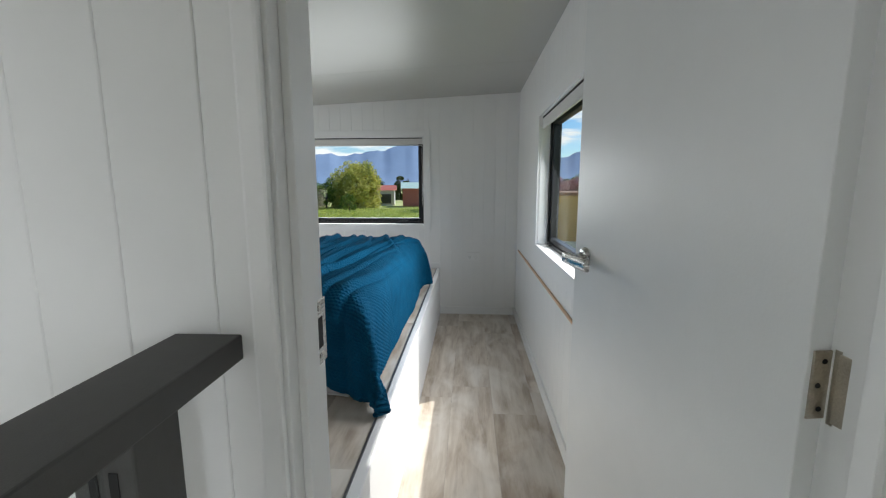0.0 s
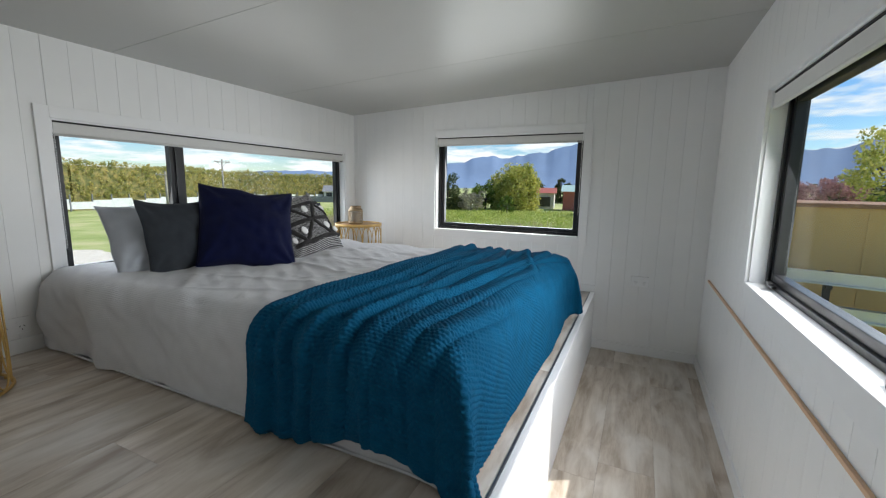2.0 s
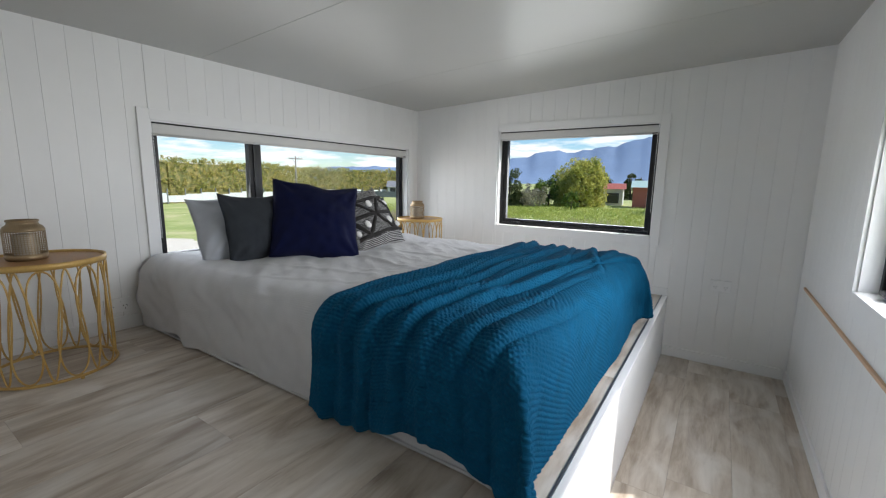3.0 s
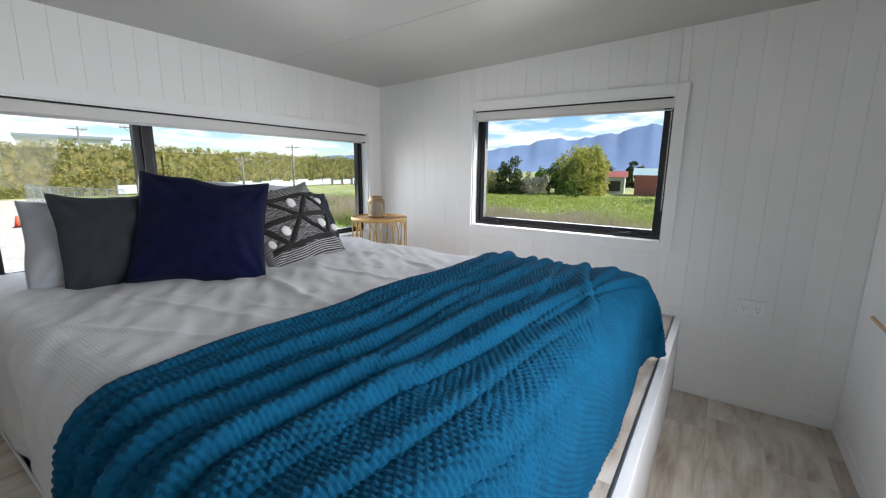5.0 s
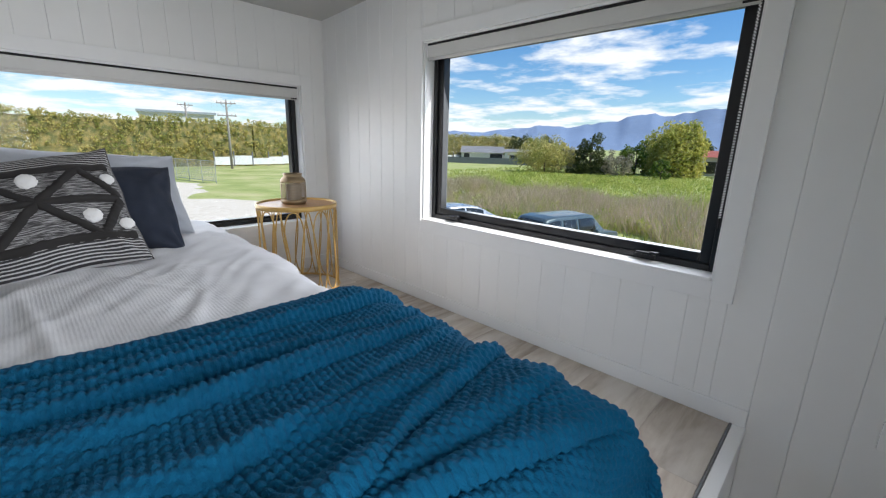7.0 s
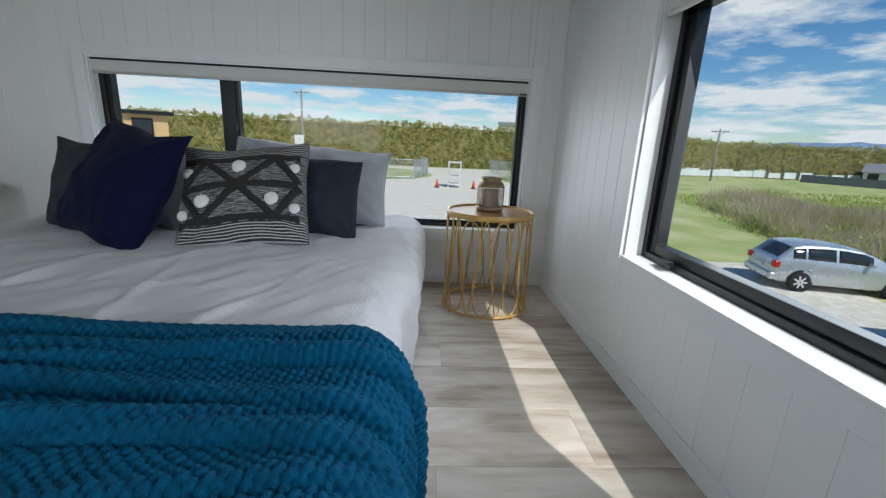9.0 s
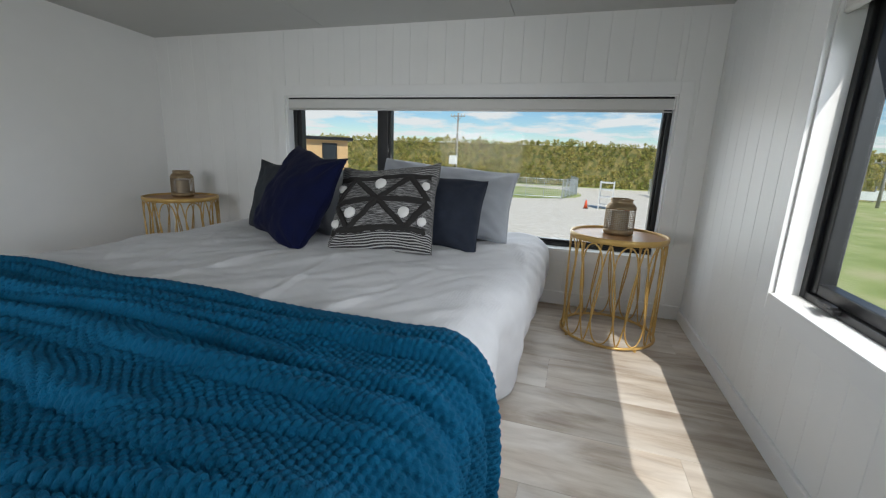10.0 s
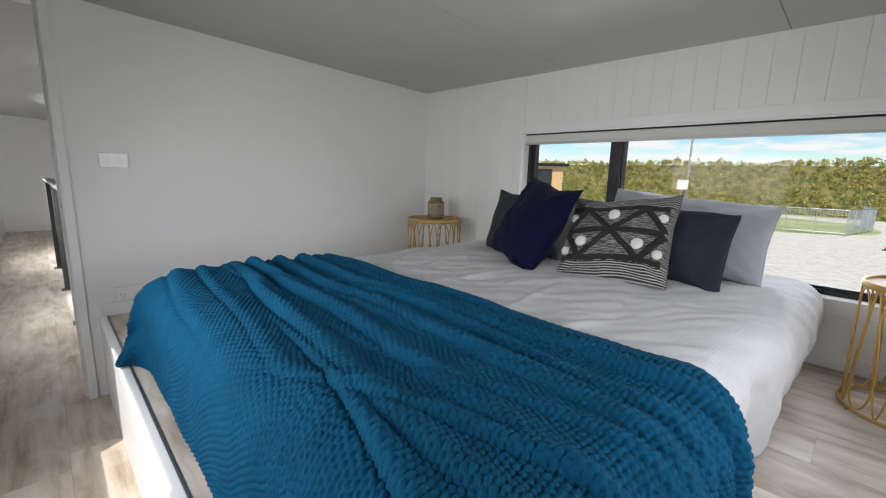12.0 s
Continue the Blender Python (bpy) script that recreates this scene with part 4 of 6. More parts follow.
# ---- pillows and cushions ----
def pillow_point(u, v, w, h, d, side, seed, puff=0.48):
    """A point of a stuffed cover with drawn-in sides and pointed corners; u and v from -1 to 1."""
    x = u * (1 - 0.055 * (1 - v * v)) * w / 2
    z = v * (1 - 0.055 * (1 - u * u)) * h / 2
    fill = max(0.0, (1 - abs(u) ** 2.0)) ** puff * max(0.0, (1 - abs(v) ** 2.0)) ** puff * (1 - 0.16 * v)
    wr = 0.17 * noise.noise(Vector((u * 1.7 + seed, v * 1.7, side * 3.1))) + 0.07 * noise.noise(Vector((u * 4.2 + seed, v * 5, side * 2.0)))
    # creases running in from the corners
    r = math.hypot(1 - abs(u), 1 - abs(v))
    a = math.atan2(1 - abs(v), 1 - abs(u) + 1e-6)
    crease = 0.009 * math.sin(9 * a + seed + (u > 0) * 2 + (v > 0)) * math.exp(-((r - 0.35) / 0.28) ** 2)
    rumple = 0.0045 * noise.noise(Vector((u * 6.5 + seed, v * 4.0, side * 4.0))) + 0.002 * noise.noise(Vector((u * 15 + seed, v * 13, side)))
    y = side * (d / 2 * fill * (1 + wr) + (crease + rumple) * min(1.0, fill * 1.5))
    edge = max(abs(u), abs(v)) ** 6
    y += edge * 0.018 * noise.noise(Vector((u * 2.1 + 3 * seed, v * 2.1, 7.0)))
    z += 0.010 * noise.noise(Vector((u * 1.6 + seed, 5.0, 1.0))) * abs(v) - 0.03 * h * (1 - u * u) * max(v, 0)
    x += 0.010 * noise.noise(Vector((v * 1.6 + seed, 9.0, 2.0))) * abs(u)
    return Vector((x, y, z))


def pillow(label, m, w, h, d, mat, seed, category="cushion", group="", name="cushion"):
    n = 40
    verts, uv, faces = [], [], []
    for side in (-1, 1):
        for i in range(n + 1):
            for j in range(n + 1):
                u = math.sin((i / n - 0.5) * math.pi) * 0.55 + (i / n * 2 - 1) * 0.45
                v = math.sin((j / n - 0.5) * math.pi) * 0.55 + (j / n * 2 - 1) * 0.45
                verts.append(pillow_point(u, v, w, h, d, side, seed))
                uv.append((u * w / 2, v * h / 2))
    k = (n + 1) ** 2
    for i in range(n):
        for j in range(n):
            q = [i * (n + 1) + j, (i + 1) * (n + 1) + j, (i + 1) * (n + 1) + j + 1, i * (n + 1) + j + 1]
            faces.append(q)
            faces.append([p + k for p in reversed(q)])
    ob = mesh_from(name, verts, faces, mat, uv=uv)
    bm = bmesh.new()
    bm.from_mesh(ob.data)
    bmesh.ops.remove_doubles(bm, verts=bm.verts, dist=0.0004)
    bmesh.ops.recalc_face_normals(bm, faces=bm.faces)
    bm.to_mesh(ob.data)
    bm.free()
    ob.matrix_world = m
    # the stitched seam round the cover
    ring = [(-1 + i / 15, -1) for i in range(30)] + [(1, -1 + i / 15) for i in range(30)] + [(1 - i / 15, 1) for i in range(30)] + [(-1, 1 - i / 15) for i in range(30)]
    bm = tube(bmesh.new(), [pillow_point(a, b, w, h, d, 1, seed) for a, b in ring], 0.0026, 6, True)
    part("seam", bm, mat, ob, "stitched edge seam", True)
    return tagged(ob, label, category, group)


def stand(x, y, z, yaw=0, lean=0, tilt=0):
    """A cushion standing with its face towards +x: yaw turns it, lean tips it back, tilt turns it in its own plane."""
    return Matrix.Translation((x, y, z)) @ pose(0, 0, 0, 0, 0, 90 + yaw) @ pose(0, 0, 0, lean) @ pose(0, 0, 0, 0, tilt, 0)


# local x of a cushion runs along +y of the room, its front is local -y
pillow("light grey linen pillow propped against the window", stand(-2.085, 2.085, 0.938, -15, -42, -1), 0.63, 0.43, 0.25, PILLOWGREY, 1, "pillow", "bed pillows", "pillow")
pillow("light grey linen pillow leaning against the window", stand(-2.185, 2.802, 0.983, 8, -38, 5), 0.72, 0.41, 0.22, PILLOWGREY, 2, "pillow", "bed pillows", "pillow")
pillow("charcoal square cotton cushion", stand(-1.935, 2.020, 0.957, -10, -18, -1), 0.37, 0.37, 0.14, CHARCOAL, 3)
pillow("slate blue square cotton cushion", stand(-1.918, 2.875, 0.952, 8, -25, 5), 0.38, 0.345, 0.15, SLATE, 4)
pillow("large navy velvet cushion standing askew", stand(-1.765, 2.247, 0.990, -26, -28, 8), 0.47, 0.455, 0.19, NAVY, 5)
PW, PH, PD = 0.46, 0.43, 0.17
patt = pillow("striped grey woven cushion with dark tufted lines and white pompoms", stand(-1.786, 2.67, 0.962, 1, -35, -6.5), PW, PH, PD, STRIPE, 6)


def on_cushion(u, v, lift=0.0):
    p = pillow_point(u, v, PW, PH, PD, -1, 6)
    return p - Vector((0, lift, 0))


def tuft_line(u0, v0, u1, v1, width=0.013):
    bm = bmesh.new()
    prev = None
    a, b = Vector((u0 * PW / 2, v0 * PH / 2)), Vector((u1 * PW / 2, v1 * PH / 2))
    side = Vector((-(b - a).y, (b - a).x)).normalized()
    rng = random.Random(int(1000 * (u0 + 3 * v0 + 7 * u1 + 11 * v1)))
    for i in range(41):
        f = i / 40
        ring = []
        for k, (off, lift) in enumerate(((-1.0, -0.001), (-0.85, 0.006), (-0.3, 0.010), (0.3, 0.010), (0.85, 0.006), (1.0, -0.001))):
            q = a.lerp(b, f) + side * off * width * (1 + rng.uniform(-0.16, 0.16))
            ring.append(bm.verts.new(on_cushion(q.x * 2 / PW, q.y * 2 / PH, lift + (rng.uniform(-0.002, 0.002) if 0 < k < 5 else 0))))
        if prev:
            for k in range(5):
                bm.faces.new((prev[k], prev[k + 1], ring[k + 1], ring[k]))
        prev = ring
    part("tufted_line", bm, TUFT, patt, "dark raised tufting", True)


for seg in ((-0.92, 0.60, 0.92, 0.60), (-0.92, -0.62, 0.92, -0.62), (-0.92, 0.0, 0.92, 0.0), (-0.55, 0.58, 0.55, -0.60), (0.55, 0.58, -0.55, -0.60), (-0.55, 0.58, -0.93, 0.02), (0.55, 0.58, 0.93, 0.02), (-0.93, -0.02, -0.55, -0.60), (0.93, -0.02, 0.55, -0.60)):
    tuft_line(*seg)
for u, v in ((0.0, 0.40), (-0.52, -0.28), (0.52, -0.28), (-0.85, 0.34), (0.85, 0.34), (-0.86, -0.45), (0.86, -0.45)):
    bm = bmesh.new()
    bmesh.ops.create_icosphere(bm, subdivisions=4, radius=0.024 if abs(u) < 0.8 else 0.019)
    for q in bm.verts:
        q.co *= 1 + 0.16 * noise.noise(q.co * 160) + 0.08 * noise.noise(q.co * 60)
        q.co.y *= 0.38
        q.co += on_cushion(u, v, 0.006)
    part("pompom", bm, POMPOM, patt, "white wool pompom", True)


# ---- bedside tables ----
def side_table(label, x, y, turn=0):
    ob = thing("side_table", label, "side table", pose(x, y, PLAT, 0, 0, turn), group="bedside tables")
    H, R = 0.462, 0.198
    part("tabletop", lathe(bmesh.new(), [(0.0, H - 0.010), (R - 0.010, H - 0.010), (R - 0.008, H - 0.016), (R - 0.008, H - 0.022), (0.0, H - 0.022)], 56), TABLETOP, ob, "round honey wood top", False)
    prof = [(R - 0.0075, H - 0.024), (R, H - 0.024), (R + 0.002, H - 0.012), (R + 0.001, H - 0.001), (R - 0.003, H), (R - 0.0075, H - 0.002)]
    bm = bmesh.new()
    rings = []
    for i in range(56):
        a = 2 * math.pi * i / 56
        rings.append([bm.verts.new((r * math.cos(a), r * math.sin(a), z)) for r, z in prof])
    for i in range(56):
        for k in range(6):
            bm.faces.new((rings[i][k], rings[i][(k + 1) % 6], rings[(i + 1) % 56][(k + 1) % 6], rings[(i + 1) % 56][k]))
    part("rim", bm, CANE, ob, "thin cane rim", True)
    bm = tube(bmesh.new(), [(R * math.cos(a), R * math.sin(a), 0.013) for a in np.linspace(0, 2 * math.pi, 57)[:-1]], 0.0062, 8, True)
    part("base_ring", bm, CANE, ob, "golden base ring", True)
    for k in range(4):
        a = math.pi / 2 * k + 0.4
        part("foot", lathe(bmesh.new(), [(0.006, 0.0), (0.006, 0.010)], 10, (R * math.cos(a), R * math.sin(a), 0)), CANE, ob)
    n = 9
    for flip in (0, 1):
        loop = []
        half, tip = math.pi / n * 0.98, 0.03
        zt, zb = H - 0.026, 0.018
        for i in range(40):
            f = 2 * math.pi * i / 40
            c = math.cos(f)
            hgt = 0.5 + 0.5 * c
            wide = math.sin(f) * (0.30 + 0.70 * hgt ** 1.3)
            z = zb + (zt - zb) * hgt
            if flip:
                z = zb + zt - z
            loop.append((wide * half, z))
        first = None
        for k in range(n):
            off = 2 * math.pi * (k + 0.5 * flip) / n
            if first is None:
                bm = tube(bmesh.new(), [((R - 0.004) * math.cos(a), (R - 0.004) * math.sin(a), z) for a, z in loop], 0.0034, 6, True)
                first = part("wire_loop", bm, CANE, ob, "golden cane loop", True)
                first.rotation_euler.z = off
            else:
                o = new("wire_loop", first.data)
                o.parent = ob
                o.rotation_euler.z = off
                tagged(o, "golden cane loop")
    return ob


side_table("round side table on golden cane loops beside the window", -2.09, 3.635, 8)
side_table("round side table on golden cane loops near the partition", -2.09, 1.18, -14)


def lantern(label, x, y, turn=0):
    ob = thing("candle_lantern", label, "lantern", pose(x, y, PLAT + 0.452, 0, 0, turn), group="lanterns")
    R, H = 0.062, 0.155
    part("base", lathe(bmesh.new(), [(0.0, 0.0), (R - 0.008, 0.0), (R - 0.002, 0.004), (R, 0.012), (R, 0.024), (R - 0.003, 0.024), (R - 0.003, 0.006), (0.0, 0.006)], 36), BRONZE, ob, "solid brass foot band", True)
    part("collar", lathe(bmesh.new(), [(R, 0.112), (R, 0.118), (R - 0.006, 0.130), (R - 0.016, 0.138), (R - 0.018, 0.146), (R - 0.014, 0.150), (R - 0.015, H), (R - 0.019, H), (R - 0.021, 0.138), (R - 0.010, 0.128), (R - 0.003, 0.116), (R - 0.003, 0.112)], 36), BRONZE, ob, "brass shoulder and rim", True)
    bm = bmesh.new()
    for k in range(44):
        a = 2 * math.pi * k / 44
        m = pose(0, 0, 0, 0, 0, math.degrees(a))
        box(bm, R - 0.0018, R - 0.0002, -0.0007, 0.0007, 0.023, 0.113, 0, m)
    for k in range(12):
        z = 0.026 + k * 0.0078
        ring = []
        for i in range(44):
            a = 2 * math.pi * i / 44
            ring.append([bm.verts.new((r * math.cos(a), r * math.sin(a), z + dz)) for r, dz in ((R - 0.002, -0.0008), (R, -0.0008), (R, 0.0008), (R - 0.002, 0.0008))])
        for i in range(44):
            for q in range(4):
                bm.faces.new((ring[i][q], ring[i][(q + 1) % 4], ring[(i + 1) % 44][(q + 1) % 4], ring[(i + 1) % 44][q]))
    part("mesh_cage", bm, BRONZE, ob, "woven brass mesh")
    part("candle", lathe(bmesh.new(), [(0.0, 0.0065), (0.036, 0.0065), (0.037, 0.010), (0.037, 0.096), (0.034, 0.100), (0.030, 0.097), (0.0, 0.096)], 28), CANDLE, ob, "thick taupe candle", True)
    return ob


lantern("antique brass mesh lantern with a candle, on the window table", -2.12, 3.635, 5)
lantern("antique brass mesh lantern with a candle, by the partition", -2.13, 1.15, 20)


# ---- outside ----
GRASSG = (0.105, 0.165, 0.030)


def ground_material():
    """Meadow with a pale gravel yard on the west."""
    m = bpy.data.materials.new("meadow_and_gravel")
    m.use_nodes = True
    n, l = m.node_tree.nodes, m.node_tree.links
    b = n["Principled BSDF"]
    b.inputs["Roughness"].default_value = 0.95
    g = n.new("ShaderNodeNewGeometry")
    sep = n.new("ShaderNodeSeparateXYZ"); l.new(g.outputs["Position"], sep.inputs[0])
    wob = n.new("ShaderNodeTexNoise"); wob.inputs["Scale"].default_value, wob.inputs["Detail"].default_value = 0.16, 5.0
    l.new(g.outputs["Position"], wob.inputs["Vector"])

    def math_node(op, a, b2=None):
        q = n.new("ShaderNodeMath"); q.operation = op
        for i, v in enumerate((a, b2)):
            if v is None:
                continue
            if isinstance(v, (int, float)):
                q.inputs[i].default_value = v
            else:
                l.new(v, q.inputs[i])
        return q.outputs[0]

    shift = math_node("MULTIPLY", math_node("SUBTRACT", wob.outputs["Fac"], 0.5), 9.0)
    # yard: west of the house and south of a wavering line
    line = math_node("ADD", math_node("MULTIPLY", sep.outputs["X"], -0.10), 9.5)
    yard = math_node("LESS_THAN", math_node("ADD", sep.outputs["Y"], shift), line)
    near = math_node("GREATER_THAN", sep.outputs["X"], -63.0)
    west = math_node("LESS_THAN", sep.outputs["X"], -1.0)
    yard = math_node("MULTIPLY", math_node("MULTIPLY", yard, near), west)

    def island(cx, cy, rx, ry):
        a = math_node("DIVIDE", math_node("SUBTRACT", sep.outputs["X"], cx), rx)
        c = math_node("DIVIDE", math_node("SUBTRACT", sep.outputs["Y"], cy), ry)
        rad = math_node("ADD", math_node("MULTIPLY", a, a), math_node("MULTIPLY", c, c))
        return math_node("GREATER_THAN", math_node("ADD", rad, math_node("MULTIPLY", shift, 0.05)), 1.0)

    yard = math_node("MULTIPLY", yard, island(-49.5, -4.0, 9.0, 8.6))
    yard = math_node("MULTIPLY", yard, island(-46, 17, 8, 5.5))
    # the track where the cars stand
    tr = math_node("ABSOLUTE", math_node("SUBTRACT", math_node("ADD", sep.outputs["Y"], math_node("MULTIPLY", shift, 0.12)), 14.3))
    track = math_node("LESS_THAN", tr, 1.9)
    track = math_node("MULTIPLY", track, math_node("LESS_THAN", sep.outputs["X"], -2.0))
    track = math_node("MULTIPLY", track, math_node("GREATER_THAN", sep.outputs["X"], -14.0))
    yard = math_node("MAXIMUM", yard, track)
    big = n.new("ShaderNodeTexNoise"); big.inputs["Scale"].default_value, big.inputs["Detail"].default_value = 0.35, 7.0
    l.new(g.outputs["Position"], big.inputs["Vector"])
    fine = n.new("ShaderNodeTexNoise"); fine.inputs["Scale"].default_value, fine.inputs["Detail"].default_value = 5.0, 6.0
    l.new(g.outputs["Position"], fine.inputs["Vector"])
    gr = n.new("ShaderNodeValToRGB")
    gr.color_ramp.elements[0].position, gr.color_ramp.elements[0].color = 0.34, (0.29, 0.35, 0.10, 1)
    gr.color_ramp.elements[1].position, gr.color_ramp.elements[1].color = 0.66, (0.52, 0.49, 0.24, 1)
    e = gr.color_ramp.elements.new(0.5); e.color = (0.39, 0.43, 0.15, 1)
    l.new(big.outputs["Fac"], gr.inputs[0])
    gv = n.new("ShaderNodeValToRGB")
    gv.color_ramp.elements[0].position, gv.color_ramp.elements[0].color = 0.35, (0.62, 0.55, 0.44, 1)
    gv.color_ramp.elements[1].position, gv.color_ramp.elements[1].color = 0.65, (0.80, 0.74, 0.64, 1)
    l.new(fine.outputs["Fac"], gv.inputs[0])
    mix = n.new("ShaderNodeMix"); mix.data_type = "RGBA"
    l.new(yard, mix.inputs["Factor"]); l.new(gr.outputs[0], mix.inputs["A"]); l.new(gv.outputs[0], mix.inputs["B"])
    l.new(mix.outputs["Result"], b.inputs["Base Color"])
    bp = n.new("ShaderNodeBump"); bp.inputs["Strength"].default_value, bp.inputs["Distance"].default_value = 0.5, 0.1
    l.new(fine.outputs["Fac"], bp.inputs["Height"]); l.new(bp.outputs[0], b.inputs["Normal"])
    return m


bm = bmesh.new()
vs = [bm.verts.new((x, y, GROUND)) for x, y in ((-3500, -3500), (3500, -3500), (3500, 3500), (-3500, 3500))]
bm.faces.new(vs)
tagged(part("ground", bm, ground_material()), "meadow with a pale gravel yard", "ground", kind="structure")


def leaf_material(name, dark, light, rough=0.65):
    m = bpy.data.materials.new(name)
    m.use_nodes = True
    n, l = m.node_tree.nodes, m.node_tree.links
    b = n["Principled BSDF"]
    b.inputs["Roughness"].default_value = rough
    b.inputs["Specular IOR Level"].default_value = 0.2
    g = n.new("ShaderNodeNewGeometry")
    big = n.new("ShaderNodeTexNoise"); big.inputs["Scale"].default_value, big.inputs["Detail"].default_value = 0.5, 4.0
    l.new(g.outputs["Position"], big.inputs["Vector"])
    add = n.new("ShaderNodeMath"); add.operation = "ADD"
    mul = n.new("ShaderNodeMath"); mul.operation = "MULTIPLY"; mul.inputs[1].default_value = 0.5
    l.new(g.outputs["Random Per Island"], mul.inputs[0])
    l.new(big.outputs["Fac"], add.inputs[0]); l.new(mul.outputs[0], add.inputs[1])
    r = n.new("ShaderNodeValToRGB")
    r.color_ramp.elements[0].position, r.color_ramp.elements[0].color = 0.45, (*dark, 1)
    r.color_ramp.elements[1].position, r.color_ramp.elements[1].color = 1.0, (*light, 1)
    l.new(add.outputs[0], r.inputs[0]); l.new(r.outputs[0], b.inputs["Base Color"])
    thin, mix = n.new("ShaderNodeBsdfTranslucent"), n.new("ShaderNodeMixShader")
    mix.inputs[0].default_value = 0.42
    l.new(r.outputs[0], thin.inputs["Color"])
    l.new(b.outputs[0], mix.inputs[1]); l.new(thin.outputs[0], mix.inputs[2])
    l.new(mix.outputs[0], n["Material Output"].inputs[0])
    return m


HEDGE = leaf_material("hedge_leaves", (0.27, 0.32, 0.08), (0.68, 0.57, 0.22))
GREEN = leaf_material("green_leaves", (0.07, 0.13, 0.02), (0.24, 0.32, 0.06))
DARKGREEN = leaf_material("dark_conifer", (0.03, 0.055, 0.018), (0.13, 0.15, 0.05))
YELLOWGREEN = leaf_material("spring_willow_leaves", (0.29, 0.33, 0.06), (0.68, 0.62, 0.18))
PINK = leaf_material("pink_blossom", (0.25, 0.12, 0.12), (0.55, 0.30, 0.30))
DRYGRASS = leaf_material("tall_dry_grass", (0.40, 0.35, 0.19), (0.72, 0.57, 0.45))
LUSH = leaf_material("lush_weeds", (0.27, 0.38, 0.06), (0.58, 0.58, 0.18))
GREYTWIG = leaf_material("grey_twigs", (0.20, 0.19, 0.12), (0.46, 0.43, 0.33))
BARK = material("bark", (0.11, 0.085, 0.06), 0.9, scale=4, amount=0.3, bump=0.4, bump_scale=30)


def leaf_cloud(name, centres, size, per, mat, seed, parent=None, flat=0.6, label=""):
    """Small two-triangle leaves strewn round a list of (x, y, z, radius) clumps."""
    rng = np.random.RandomState(seed)
    c = np.repeat(np.asarray(centres, float), per, axis=0)
    k = len(c)
    d = rng.normal(size=(k, 3)); d /= np.linalg.norm(d, axis=1, keepdims=True)
    p = c[:, :3] + d * (c[:, 3:] * rng.uniform(0.55, 1.05, (k, 1)))
    a = rng.normal(size=(k, 3)); a /= np.linalg.norm(a, axis=1, keepdims=True)
    b = np.cross(a, rng.normal(size=(k, 3))); b /= np.linalg.norm(b, axis=1, keepdims=True)
    s = size * rng.uniform(0.6, 1.4, (k, 1))
    v = np.stack([p - a * s, p + b * s * flat, p + a * s, p - b * s * flat], 1).reshape(-1, 3)
    f = np.arange(4 * k).reshape(-1, 4)
    return mesh_from(name, v, f.tolist(), mat, parent, label, smooth=False, kind="stuff" if parent is None else "")


def crown_clumps(x, y, z0, wide, high, count, seed, shape="round"):
    rng = np.random.RandomState(seed)
    out = []
    while len(out) < count:
        u, v, w = rng.uniform(-1, 1, 3)
        if shape == "cone":
            lim = (1 - (w + 1) / 2) ** 0.8 + 0.05
        elif shape == "fan":
            lim = math.sqrt(max(0, 1 - max(0, w) ** 2)) * (0.9 + 0.1 * math.sin(5 * u))
        else:
            lim = math.sqrt(max(0, 1 - w * w))
        if u * u + v * v < lim * lim and u * u + v * v > 0.15 * lim * lim:
            out.append((x + u * wide / 2, y + v * wide / 2, z0 + (w + 1) / 2 * high, wide * rng.uniform(0.09, 0.18)))
    return out


def tree(label, x, y, high, wide, mat, seed, clear=0.25, clumps=55, per=60, leaf=0.16, shape="round", category="tree"):
    ob = thing("tree", label, category, pose(x, y, GROUND))
    rng = random.Random(seed)
    bm = bmesh.new()
    tube(bm, [(0, 0, -0.1), (0.05 * high * rng.uniform(-1, 1) * 0.3, 0, high * 0.3), (0, 0, high * 0.75)], [high * 0.035, high * 0.025, high * 0.008], 8)
    trunk = part("trunk", bm, BARK, ob, "", True)
    for k in range(7):
        a, z = rng.uniform(0, 6.28), high * rng.uniform(0.2, 0.5)
        r = wide * rng.uniform(0.25, 0.42)
        bm = tube(bmesh.new(), [(0, 0, z), (r * 0.5 * math.cos(a), r * 0.5 * math.sin(a), z + high * 0.12), (r * math.cos(a), r * math.sin(a), z + high * 0.3)], [high * 0.014, high * 0.009, high * 0.003], 6)
        part("limb", bm, BARK, ob, "", True)
    leaf_cloud("crown", crown_clumps(0, 0, clear * high, wide, high * (1.05 - clear), clumps, seed, shape), leaf, int(per * 1.7), mat, seed, ob)
    return ob


def polar(az, dist, cx=-0.1, cy=1.5):
    return cx + dist * math.cos(radians(az)), cy + dist * math.sin(radians(az))


# the shelter hedge
rng = np.random.RandomState(3)
cl = []
line = ((-66, -75), (-66, 28), (-78, 62), (-70, 112))
for (xa, ya), (xb, yb) in zip(line, line[1:]):
    ln = math.hypot(xb - xa, yb - ya)
    for i in range(int(ln * 26)):
        f = rng.rand()
        high = 6.2 + 0.16 * math.sin(f * ln * 0.35) + 0.12 * math.sin(f * ln * 0.9)
        face = rng.rand() < 0.78
        hz = rng.uniform(0.1, high) if face else high - rng.uniform(0, 0.35)
        off = rng.uniform(0.85, 1.12) if face else rng.uniform(-0.9, 1.1)
        size = rng.uniform(0.22, 0.42)
        if not face and rng.rand() < 0.10:
            hz, size = high + rng.uniform(0.1, 0.4), 0.22
        cl.append((xa + (xb - xa) * f + off, ya + (yb - ya) * f + rng.uniform(-0.8, 0.8), GROUND + hz, size))
